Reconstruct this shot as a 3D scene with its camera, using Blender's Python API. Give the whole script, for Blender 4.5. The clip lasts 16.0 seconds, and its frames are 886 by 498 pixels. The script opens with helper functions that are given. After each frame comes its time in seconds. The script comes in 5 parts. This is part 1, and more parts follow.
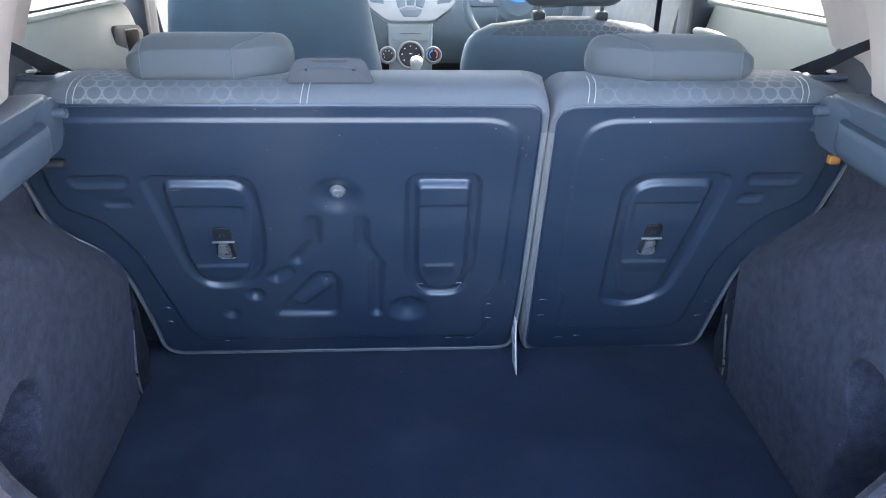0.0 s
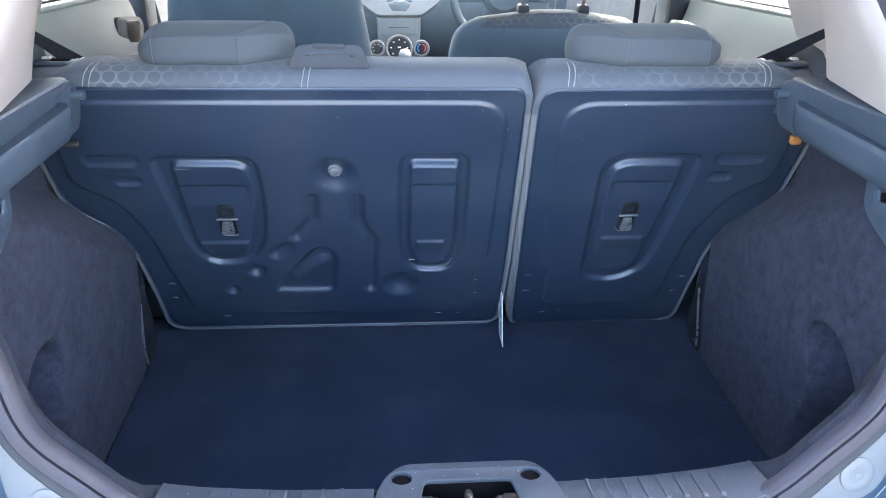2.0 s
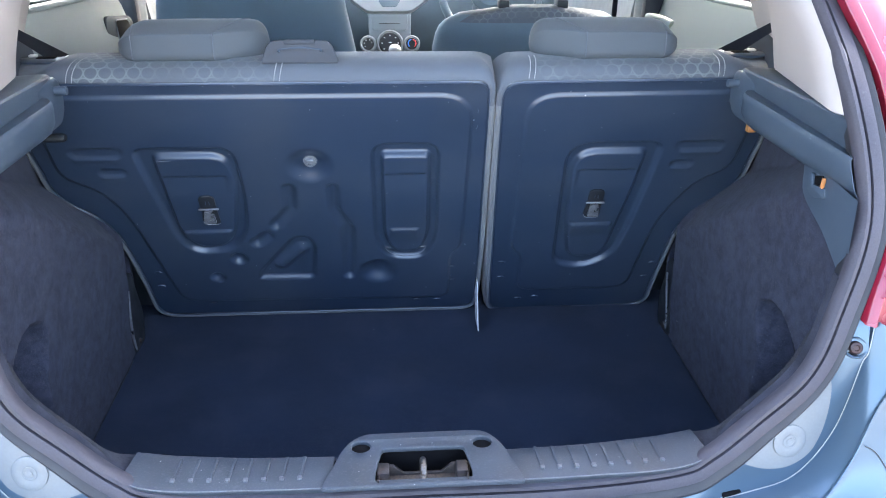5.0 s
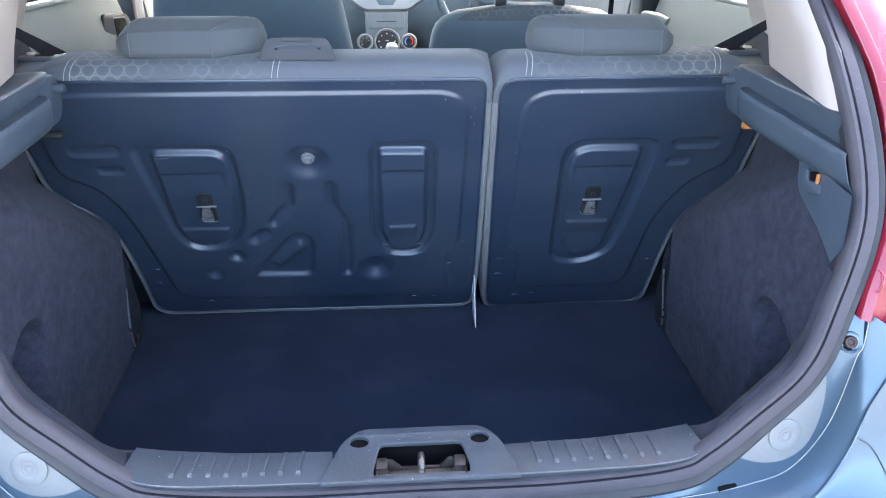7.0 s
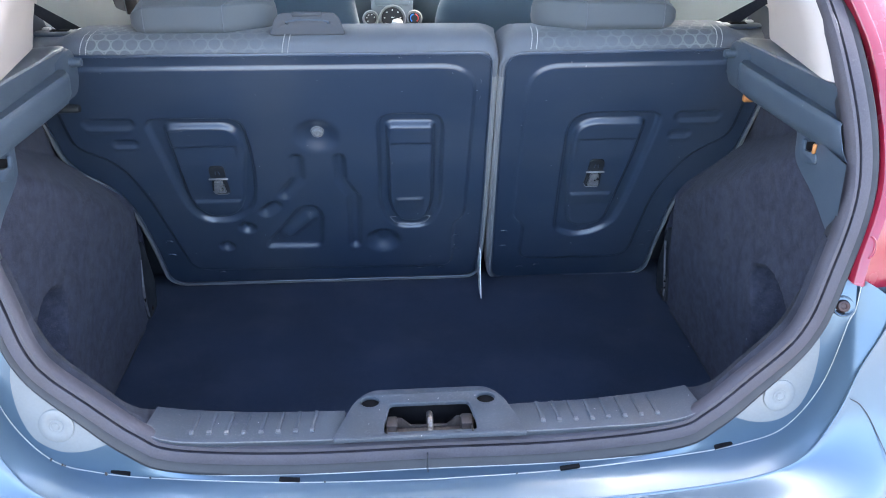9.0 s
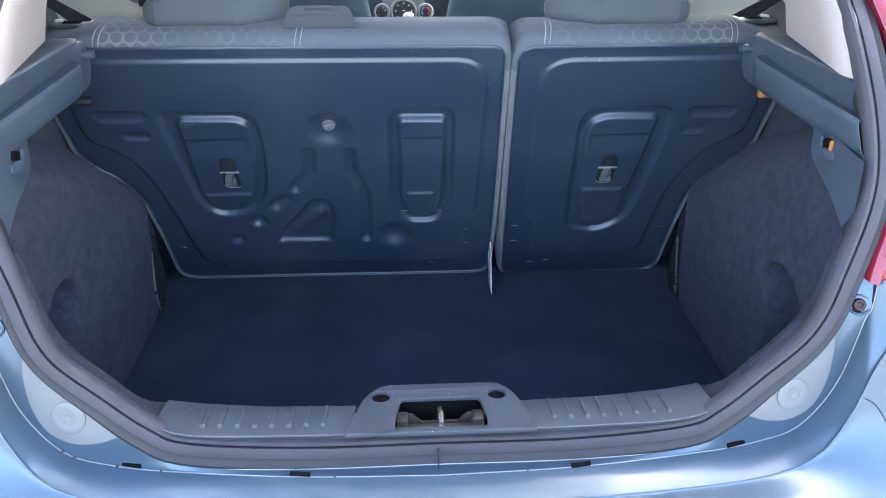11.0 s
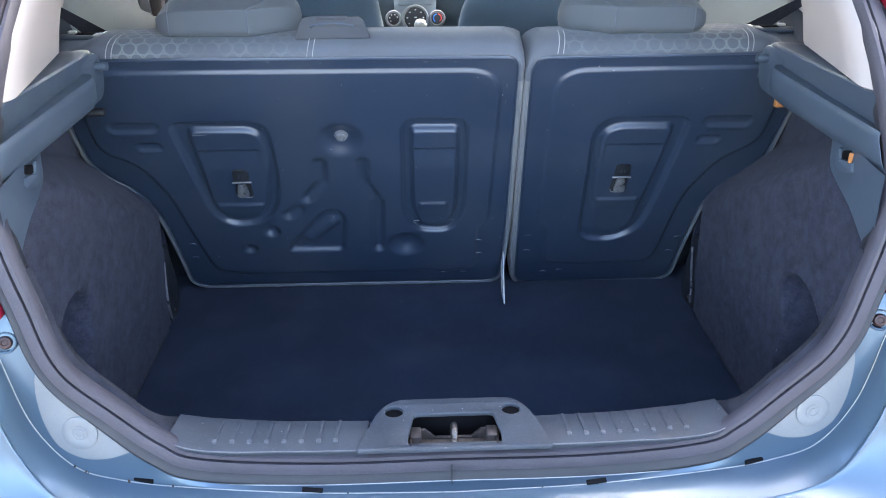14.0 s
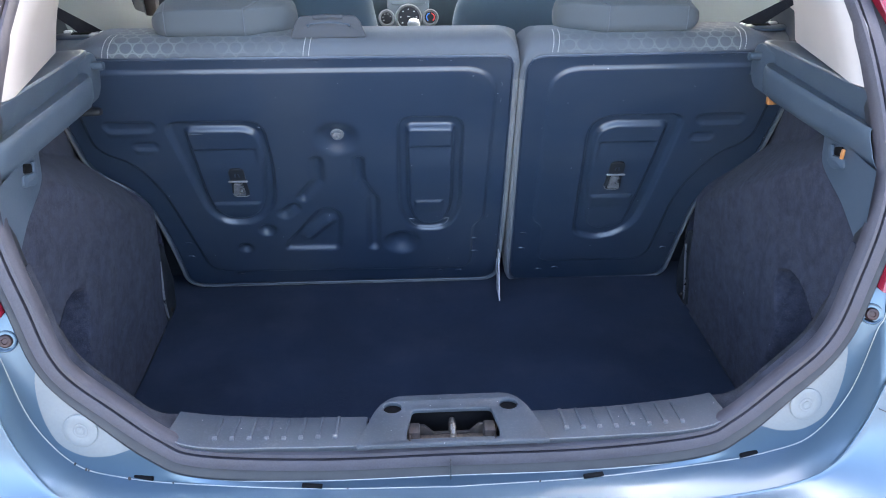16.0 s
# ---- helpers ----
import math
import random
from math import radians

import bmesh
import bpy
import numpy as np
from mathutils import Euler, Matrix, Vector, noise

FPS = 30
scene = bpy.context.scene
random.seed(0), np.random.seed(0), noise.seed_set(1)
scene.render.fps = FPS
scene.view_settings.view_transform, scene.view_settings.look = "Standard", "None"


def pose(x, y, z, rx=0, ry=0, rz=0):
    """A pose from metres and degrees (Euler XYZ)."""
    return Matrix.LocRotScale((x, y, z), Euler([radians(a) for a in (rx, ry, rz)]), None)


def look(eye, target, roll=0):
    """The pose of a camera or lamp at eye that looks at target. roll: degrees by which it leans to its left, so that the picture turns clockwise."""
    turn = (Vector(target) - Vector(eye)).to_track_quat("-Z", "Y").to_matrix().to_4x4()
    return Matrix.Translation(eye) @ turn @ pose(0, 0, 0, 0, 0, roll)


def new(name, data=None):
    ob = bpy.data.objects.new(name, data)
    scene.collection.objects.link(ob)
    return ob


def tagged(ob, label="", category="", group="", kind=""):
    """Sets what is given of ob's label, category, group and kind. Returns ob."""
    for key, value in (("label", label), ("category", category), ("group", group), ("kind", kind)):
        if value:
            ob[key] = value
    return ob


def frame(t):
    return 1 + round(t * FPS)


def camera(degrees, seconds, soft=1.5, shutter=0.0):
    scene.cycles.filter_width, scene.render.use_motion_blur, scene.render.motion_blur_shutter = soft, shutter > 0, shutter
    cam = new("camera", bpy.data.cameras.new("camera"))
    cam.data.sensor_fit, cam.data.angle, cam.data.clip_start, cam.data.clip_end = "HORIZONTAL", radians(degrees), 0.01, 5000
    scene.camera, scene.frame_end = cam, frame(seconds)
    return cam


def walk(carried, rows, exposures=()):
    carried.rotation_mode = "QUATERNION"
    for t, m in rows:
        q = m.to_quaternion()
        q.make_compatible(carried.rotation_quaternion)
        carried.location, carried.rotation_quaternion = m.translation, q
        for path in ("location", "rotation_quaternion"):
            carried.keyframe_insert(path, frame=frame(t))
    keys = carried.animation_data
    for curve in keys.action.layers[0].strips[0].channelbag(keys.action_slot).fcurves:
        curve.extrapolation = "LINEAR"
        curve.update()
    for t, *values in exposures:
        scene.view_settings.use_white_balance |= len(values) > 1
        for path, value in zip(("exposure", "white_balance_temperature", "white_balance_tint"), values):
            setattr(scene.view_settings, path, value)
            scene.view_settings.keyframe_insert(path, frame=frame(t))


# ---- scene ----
cam = camera(58.8, 16.0, 1.0)
# seconds, eye x y z in metres, yaw, pitch, roll in degrees
ROWS = [
    (0.0, -0.0765, -0.585, 1.3457, -3.359, -25.921, -0.784),
    (0.5, -0.0834, -0.5931, 1.3504, -3.815, -26.025, -0.912),
    (1.0, -0.1095, -0.6241, 1.3495, -4.233, -25.943, -1.012),
    (1.5, -0.1146, -0.6489, 1.3522, -4.332, -25.981, -1.137),
    (2.0, -0.0894, -0.6802, 1.3502, -4.316, -26.079, -1.027),
    (2.5, -0.0753, -0.712, 1.3572, -4.054, -26.173, -0.731),
    (3.0, -0.0611, -0.7303, 1.357, -3.84, -26.34, -0.442),
    (3.5, -0.0443, -0.7401, 1.3584, -3.764, -26.406, -0.268),
    (4.0, -0.0305, -0.7433, 1.3616, -3.81, -26.398, -0.298),
    (6.5, -0.0303, -0.7452, 1.363, -4.314, -26.467, -0.465),
    (7.0, -0.0311, -0.7501, 1.3617, -4.266, -26.512, -0.398),
    (7.5, -0.0342, -0.7639, 1.3638, -4.109, -26.829, -0.274),
    (8.0, -0.0372, -0.7913, 1.3623, -4.01, -27.336, -0.191),
    (8.5, -0.0371, -0.7912, 1.3628, -4.037, -27.723, -0.225),
    (9.0, -0.0382, -0.7886, 1.3644, -3.999, -28.015, -0.241),
    (11.5, -0.0457, -0.7826, 1.3632, -3.02, -28.464, -0.352),
    (12.0, -0.053, -0.7815, 1.3634, -2.785, -28.433, -0.399),
    (12.5, -0.0547, -0.7798, 1.3695, -2.568, -28.367, -0.345),
    (13.0, -0.0546, -0.7795, 1.3685, -2.483, -28.346, -0.253),
    (13.5, -0.0546, -0.7755, 1.3692, -2.437, -28.257, -0.082),
    (14.0, -0.0448, -0.7694, 1.3703, -2.547, -28.181, 0.057),
    (14.5, -0.0443, -0.7659, 1.3755, -2.778, -28.151, 0.094),
    (15.0, -0.0489, -0.7692, 1.3758, -2.915, -28.124, 0.143),
    (15.5, -0.0502, -0.775, 1.3721, -3.053, -28.167, 0.097),
    (16.0, -0.0513, -0.7778, 1.3716, -3.142, -28.229, 0.042),
]
EXPOSURES = ((0.0, 4.27, 6800, 13), (3.0, 4.25, 6850, 13), (4.2, 4.21, 6850, 13), (7.5, 4.16, 6900, 13), (9.2, 4.09, 6900, 13), (11.3, 4.01, 6900, 13), (16.0, 4.01, 6900, 13))
SUN_UP, SUN_ROUND, SKY, SUN, SUN_WIDE = 46.0, 26.0, 0.14, 1.4, 6.0
walk(cam, [(t, pose(x, y, z, 90 + pitch, roll, yaw)) for t, x, y, z, yaw, pitch, roll in ROWS], EXPOSURES)

# ---- sky and sun: clear day, sun high ahead of the car and to its right ----
world = bpy.data.worlds.new("sky")
scene.world = world
world.use_nodes = True
wt = world.node_tree
sky = wt.nodes.new("ShaderNodeTexSky")
sky.sky_type, sky.sun_disc, sky.dust_density = "NISHITA", False, 3.0
sky.sun_elevation, sky.sun_rotation = radians(SUN_UP), radians(SUN_ROUND)
wt.links.new(sky.outputs[0], wt.nodes["Background"].inputs[0])
wt.nodes["Background"].inputs[1].default_value = SKY
sun = new("sun", bpy.data.lights.new("sun", "SUN"))
sun.data.energy, sun.data.angle, sun.data.color = SUN, radians(SUN_WIDE), (1.0, 0.95, 0.88)
su, sr = radians(SUN_UP), radians(SUN_ROUND)
SUN_WAY = Vector((math.sin(sr) * math.cos(su), math.cos(sr) * math.cos(su), math.sin(su)))
sun.matrix_world = look(SUN_WAY * 50, (0, 0, 0))


# ---- materials ----
def paint(name, colour, rough=0.5, metal=0.0, vary=0.15, scale=30.0, grain=400.0, bump=0.0, bump_size=0.001, spec=0.5, coat=0.0,
          fuzz=0.0, blotch=0.0):
    """A surface of one colour with broad and fine variation, fine relief, and if wanted a clear coat or a cloth's fuzz."""
    m = bpy.data.materials.new(name)
    m.use_nodes = True
    nt, b = m.node_tree, m.node_tree.nodes["Principled BSDF"]
    at = nt.nodes.new("ShaderNodeTexCoord").outputs["Object"]
    big, fine = nt.nodes.new("ShaderNodeTexNoise"), nt.nodes.new("ShaderNodeTexNoise")
    for n, s, d in ((big, scale, 4.0), (fine, grain, 2.0)):
        nt.links.new(at, n.inputs["Vector"])
        n.inputs["Scale"].default_value, n.inputs["Detail"].default_value = s, d
    add = nt.nodes.new("ShaderNodeMath")
    add.operation = "MULTIPLY_ADD"
    nt.links.new(big.outputs["Fac"], add.inputs[0])
    add.inputs[1].default_value = 0.6
    half = nt.nodes.new("ShaderNodeMath")
    half.operation = "MULTIPLY"
    nt.links.new(fine.outputs["Fac"], half.inputs[0])
    half.inputs[1].default_value = 0.4
    nt.links.new(half.outputs[0], add.inputs[2])
    ramp = nt.nodes.new("ShaderNodeMapRange")
    nt.links.new(add.outputs[0], ramp.inputs["Value"])
    for k, v in (("From Min", 0.3), ("From Max", 0.7), ("To Min", 1 - vary), ("To Max", 1 + vary)):
        ramp.inputs[k].default_value = v
    mul = nt.nodes.new("ShaderNodeVectorMath")
    mul.operation = "SCALE"
    mul.inputs[0].default_value = colour
    nt.links.new(ramp.outputs[0], mul.inputs["Scale"])
    nt.links.new(mul.outputs[0], b.inputs["Base Color"])
    rr = nt.nodes.new("ShaderNodeMapRange")
    rr.interpolation_type = ramp.interpolation_type = "SMOOTHSTEP"
    nt.links.new(big.outputs["Fac"], rr.inputs["Value"])
    for k, v in (("From Min", 0.3), ("From Max", 0.7), ("To Min", max(rough - 0.08 - blotch, 0.02)), ("To Max", min(rough + 0.08 + blotch, 1.0))):
        rr.inputs[k].default_value = v
    nt.links.new(rr.outputs[0], b.inputs["Roughness"])
    b.inputs["Metallic"].default_value, b.inputs["Specular IOR Level"].default_value = metal, spec
    b.inputs["Coat Weight"].default_value, b.inputs["Coat Roughness"].default_value = coat, 0.14
    if fuzz:
        b.inputs["Sheen Weight"].default_value, b.inputs["Sheen Roughness"].default_value = fuzz, 0.5
    if bump:
        bn = nt.nodes.new("ShaderNodeBump")
        bn.inputs["Strength"].default_value, bn.inputs["Distance"].default_value = bump, bump_size
        nt.links.new(fine.outputs["Fac"], bn.inputs["Height"])
        nt.links.new(bn.outputs[0], b.inputs["Normal"])
    return m


def marks(m, colour, size, amount, stretch=(1, 1, 1), most=0.8, soft=0.08):
    """Adds scattered scuffs or patches of another colour to a material of paint()."""
    nt, b = m.node_tree, m.node_tree.nodes["Principled BSDF"]
    old = b.inputs["Base Color"].links[0].from_socket
    at = nt.nodes.new("ShaderNodeTexCoord").outputs["Object"]
    mp = nt.nodes.new("ShaderNodeMapping")
    mp.inputs["Scale"].default_value = stretch
    nt.links.new(at, mp.inputs["Vector"])
    n = nt.nodes.new("ShaderNodeTexNoise")
    n.inputs["Scale"].default_value, n.inputs["Detail"].default_value = size, 6.0
    nt.links.new(mp.outputs[0], n.inputs["Vector"])
    r = nt.nodes.new("ShaderNodeMapRange")
    nt.links.new(n.outputs["Fac"], r.inputs["Value"])
    for k, v in (("From Min", amount), ("From Max", amount + soft), ("To Min", 0.0), ("To Max", most)):
        r.inputs[k].default_value = v
    mix = nt.nodes.new("ShaderNodeMix")
    mix.data_type = "RGBA"
    nt.links.new(r.outputs[0], mix.inputs["Factor"])
    nt.links.new(old, mix.inputs[6])
    mix.inputs[7].default_value = (*colour, 1)
    nt.links.new(mix.outputs[2], b.inputs["Base Color"])
    return m


def specks(m, colour, cells, radius, share):
    """Adds sparse round specks of dust and chips: cells a metre, radius in metres, the share of cells that hold one."""
    nt, b = m.node_tree, m.node_tree.nodes["Principled BSDF"]
    old = b.inputs["Base Color"].links[0].from_socket
    at = nt.nodes.new("ShaderNodeTexCoord").outputs["Object"]
    v = nt.nodes.new("ShaderNodeTexVoronoi")
    v.inputs["Scale"].default_value = cells
    nt.links.new(at, v.inputs["Vector"])
    near = nt.nodes.new("ShaderNodeMath")
    near.operation = "LESS_THAN"
    near.inputs[1].default_value = radius * cells
    nt.links.new(v.outputs["Distance"], near.inputs[0])
    sep = nt.nodes.new("ShaderNodeSeparateColor")
    nt.links.new(v.outputs["Color"], sep.inputs[0])
    few = nt.nodes.new("ShaderNodeMath")
    few.operation = "LESS_THAN"
    few.inputs[1].default_value = share
    nt.links.new(sep.outputs[0], few.inputs[0])
    both_of = nt.nodes.new("ShaderNodeMath")
    both_of.operation = "MULTIPLY"
    nt.links.new(near.outputs[0], both_of.inputs[0])
    nt.links.new(few.outputs[0], both_of.inputs[1])
    mix = nt.nodes.new("ShaderNodeMix")
    mix.data_type = "RGBA"
    nt.links.new(both_of.outputs[0], mix.inputs["Factor"])
    nt.links.new(old, mix.inputs[6])
    mix.inputs[7].default_value = (*colour, 1)
    nt.links.new(mix.outputs[2], b.inputs["Base Color"])
    return m


def honeycomb(m, colour, pitch, line):
    """Adds a woven honeycomb of ring-shaped lines to a cloth, brightened at the outer ends."""
    nt, b = m.node_tree, m.node_tree.nodes["Principled BSDF"]
    old = b.inputs["Base Color"].links[0].from_socket
    at = nt.nodes.new("ShaderNodeTexCoord").outputs["UV"]
    flat = nt.nodes.new("ShaderNodeMapping")
    flat.inputs["Scale"].default_value = (1 / pitch, 1 / pitch, 0)
    nt.links.new(at, flat.inputs["Vector"])
    ends = []
    for dx, dy in ((0.0, 0.0), (0.5, 0.866)):
        sh = nt.nodes.new("ShaderNodeVectorMath")
        sh.operation = "ADD"
        sh.inputs[1].default_value = (dx, dy, 0)
        nt.links.new(flat.outputs[0], sh.inputs[0])
        wr = nt.nodes.new("ShaderNodeVectorMath")
        wr.operation = "WRAP"
        wr.inputs[1].default_value, wr.inputs[2].default_value = (0.5, 0.866, 1), (-0.5, -0.866, -1)
        nt.links.new(sh.outputs[0], wr.inputs[0])
        ln = nt.nodes.new("ShaderNodeVectorMath")
        ln.operation = "LENGTH"
        nt.links.new(wr.outputs[0], ln.inputs[0])
        ends.append(ln.outputs["Value"])
    mn = nt.nodes.new("ShaderNodeMath")
    mn.operation = "MINIMUM"
    nt.links.new(ends[0], mn.inputs[0])
    nt.links.new(ends[1], mn.inputs[1])
    r = nt.nodes.new("ShaderNodeMapRange")
    nt.links.new(mn.outputs[0], r.inputs["Value"])
    for k, v in (("From Min", 0.47 - line), ("From Max", 0.47), ("To Min", 0.0), ("To Max", 1.0)):
        r.inputs[k].default_value = v
    r2 = nt.nodes.new("ShaderNodeMapRange")
    nt.links.new(mn.outputs[0], r2.inputs["Value"])
    for k, v in (("From Min", 0.495), ("From Max", 0.55), ("To Min", 1.0), ("To Max", 0.25)):
        r2.inputs[k].default_value = v
    cut = nt.nodes.new("ShaderNodeMath")
    cut.operation = "MULTIPLY"
    nt.links.new(r.outputs[0], cut.inputs[0])
    nt.links.new(r2.outputs[0], cut.inputs[1])
    r = cut
    n = nt.nodes.new("ShaderNodeTexNoise")
    n.inputs["Scale"].default_value = 15.0
    nt.links.new(at, n.inputs["Vector"])
    nr = nt.nodes.new("ShaderNodeMapRange")
    nt.links.new(n.outputs["Fac"], nr.inputs["Value"])
    for k, v in (("From Min", 0.42), ("From Max", 0.66), ("To Min", 0.02), ("To Max", 0.24)):
        nr.inputs[k].default_value = v
    k2 = nt.nodes.new("ShaderNodeMath")
    k2.operation = "MULTIPLY"
    nt.links.new(r.outputs[0], k2.inputs[0])
    nt.links.new(nr.outputs[0], k2.inputs[1])
    # window light on the outer ends, put into the threads' colour
    axes, side = nt.nodes.new("ShaderNodeSeparateXYZ"), nt.nodes.new("ShaderNodeMath")
    nt.links.new(at, axes.inputs[0])
    side.operation = "ABSOLUTE"
    nt.links.new(axes.outputs["X"], side.inputs[0])
    end_light = nt.nodes.new("ShaderNodeMapRange")
    nt.links.new(side.outputs[0], end_light.inputs["Value"])
    for k, v in (("From Min", 0.40), ("From Max", 0.47), ("To Min", 0.0), ("To Max", 0.26)):
        end_light.inputs[k].default_value = v
    k3 = nt.nodes.new("ShaderNodeMath")
    k3.operation = "MULTIPLY_ADD"
    nt.links.new(r.outputs[0], k3.inputs[0])
    nt.links.new(end_light.outputs[0], k3.inputs[1])
    nt.links.new(k2.outputs[0], k3.inputs[2])
    mix = nt.nodes.new("ShaderNodeMix")
    mix.data_type = "RGBA"
    nt.links.new(k3.outputs[0], mix.inputs["Factor"])
    nt.links.new(old, mix.inputs[6])
    mix.inputs[7].default_value = (*colour, 1)
    nt.links.new(mix.outputs[2], b.inputs["Base Color"])
    return m


def glass(name, tint):
    m = bpy.data.materials.new(name)
    m.use_nodes = True
    b = m.node_tree.nodes["Principled BSDF"]
    b.inputs["Base Color"].default_value = (*tint, 1)
    b.inputs["Transmission Weight"].default_value = 1.0
    b.inputs["Roughness"].default_value, b.inputs["IOR"].default_value = 0.0, 1.45
    return m


PANEL = marks(paint("black_painted_steel", (0.022, 0.036, 0.062), 0.32, vary=0.10, scale=6, grain=600, bump=0.10, bump_size=0.0006, spec=0.72,
                    blotch=-0.04), (0.30, 0.31, 0.34), 240, 0.735, (1, 0.5, 1.4))
# broad grey patches: dust film, with veiling haze painted in as colour
PANEL = marks(PANEL, (0.050, 0.062, 0.082), 4.5, 0.46, (1, 1, 0.7), 0.55, 0.24)
CLOTH = paint("grey_seat_cloth", (0.078, 0.089, 0.106), 0.9, vary=0.14, scale=12, grain=900, bump=0.35, bump_size=0.0008, fuzz=0.12)
FRONT_CLOTH = paint("blue_grey_seat_cloth", (0.085, 0.122, 0.150), 0.9, vary=0.12, scale=10, grain=900, bump=0.35, bump_size=0.0008, fuzz=0.15)
CLOTH_EDGE = paint("grey_seat_cloth_border", (0.12, 0.128, 0.138), 0.92, vary=0.14, scale=25, grain=700, bump=0.4, bump_size=0.0008, fuzz=0.3)
CLOTH_HEX = honeycomb(paint("honeycomb_seat_cloth", (0.073, 0.084, 0.099), 0.85, vary=0.14, scale=12, grain=900, bump=0.3, bump_size=0.0008, fuzz=0.12),
                      (0.24, 0.27, 0.26), 0.0218, 0.075)
marks(PANEL, (0.10, 0.115, 0.135), 9, 0.48, (0.5, 0.8, 1.1), 0.16, 0.30)
marks(PANEL, (0.36, 0.37, 0.40), 70, 0.745, (0.5, 1.0, 1.6), 0.6)
specks(PANEL, (0.42, 0.42, 0.44), 40, 0.0010, 0.5)
HEAD_CLOTH = paint("head_restraint_cloth", (0.060, 0.071, 0.081), 0.85, vary=0.08, scale=14, grain=1000, bump=0.3, bump_size=0.0006, fuzz=0.12)
STITCH = paint("pale_thread", (0.42, 0.42, 0.41), 0.7, vary=0.1)
CARPET = marks(paint("charcoal_boot_carpet", (0.032, 0.035, 0.053), 0.97, vary=0.36, scale=60, grain=520, bump=0.8, bump_size=0.0010, spec=0.05, fuzz=0.05), (0.050, 0.052, 0.070), 11, 0.46, most=0.25, soft=0.25)
LIP_CARPET = paint("dark_lip_carpet", (0.025, 0.027, 0.037), 0.97, vary=0.40, scale=40, grain=700, bump=0.8, bump_size=0.0015, spec=0.05, fuzz=0.04)
FLOOR_MAT = paint("dark_floor_carpet", (0.0135, 0.0220, 0.042), 0.97, vary=0.22, scale=7, grain=700, bump=0.6, bump_size=0.0015, spec=0.08, fuzz=0.06)
specks(CARPET, (0.058, 0.059, 0.074), 420, 0.0008, 0.16)
marks(CARPET, (0.054, 0.055, 0.070), 90, 0.54, (1, 1, 1), 0.35, 0.12)
specks(CARPET, (0.4, 0.4, 0.4), 24, 0.0008, 0.35)
marks(FLOOR_MAT, (0.034, 0.042, 0.066), 9, 0.52, (1, 1, 1), 0.28, 0.16)
specks(FLOOR_MAT, (0.028, 0.037, 0.062), 380, 0.0009, 0.22)
specks(FLOOR_MAT, (0.35, 0.35, 0.36), 28, 0.0009, 0.4)
TRIM = marks(paint("grey_trim_plastic", (0.048, 0.066, 0.089), 0.5, vary=0.1, scale=10, grain=1400, bump=0.25, bump_size=0.0004, spec=0.45),
             (0.20, 0.22, 0.24), 90, 0.72)
SCUFF = marks(paint("grainy_sill_plastic", (0.030, 0.038, 0.050), 0.62, vary=0.22, scale=18, grain=1200, bump=0.4, bump_size=0.0005, spec=0.45),
              (0.11, 0.115, 0.13), 40, 0.66, (1, 1, 1), 0.3)
marks(SCUFF, (0.08, 0.085, 0.098), 500, 0.56, (0.8, 1.2, 1.0), 0.35)
specks(SCUFF, (0.34, 0.34, 0.34), 80, 0.0006, 0.5)
WORN_EDGE = paint("worn_bright_edge", (0.17, 0.175, 0.19), 0.5, metal=0.2, vary=0.2, scale=200)
PALE_SILL = paint("pale_sill_plastic", (0.078, 0.084, 0.095), 0.6, vary=0.3, scale=300)
DARK = paint("black_plastic", (0.016, 0.018, 0.022), 0.5, vary=0.2)
# near-black: the clips' plastic, and painted shade inside holes and gaps
SLOT = paint("black_clip_and_hole_shade", (0.004, 0.004, 0.005), 0.8, vary=0.1, spec=0.1)
SKIRT = paint("dark_rubber", (0.017, 0.017, 0.021), 0.6, vary=0.2, scale=40, grain=600, bump=0.2)
RUBBER = marks(paint("grey_rubber_seal", (0.046, 0.043, 0.053), 0.55, vary=0.16, scale=24, grain=500, bump=0.3, bump_size=0.0005, spec=0.28),
               (0.11, 0.105, 0.105), 60, 0.68, (1, 1, 1), 0.6)
MATT = paint("matt_grey_plastic", (0.045, 0.055, 0.070), 0.85, vary=0.1, grain=900, bump=0.3, bump_size=0.0005, spec=0.12)
FLAP = paint("dark_grey_plastic", (0.030, 0.034, 0.042), 0.7, vary=0.1, grain=900, bump=0.2, bump_size=0.0004)
CREAM = paint("cream_trim", (0.345, 0.305, 0.285), 0.6, vary=0.05, scale=6, grain=900, bump=0.2, bump_size=0.0004)
DOOR = paint("pale_door_trim", (0.215, 0.242, 0.230), 0.65, vary=0.06, scale=5, grain=900, bump=0.25, bump_size=0.0005)
BLUE = paint("pale_blue_metallic_paint", (0.066, 0.107, 0.148), 0.33, metal=0.42, blotch=-0.08, vary=0.05, scale=4, grain=2500, spec=0.45, coat=0.35)
PALE = paint("pale_edge_line", (0.28, 0.29, 0.28), 0.35, vary=0.1, coat=0.6)
NICKEL = paint("nickel_plate", (0.28, 0.28, 0.30), 0.4, metal=0.45, vary=0.12, scale=60)
BRIGHT = paint("bright_zinc_plate", (0.30, 0.30, 0.31), 0.34, metal=0.75, vary=0.3, scale=90, bump=0.2, bump_size=0.0006)
FILM = paint("milky_protective_film", (0.152, 0.163, 0.168), 0.42, vary=0.06, scale=20, grain=300)
STEEL = marks(paint("bright_steel", (0.25, 0.25, 0.255), 0.40, metal=0.85, vary=0.25, scale=60), (0.14, 0.10, 0.08), 90, 0.58)
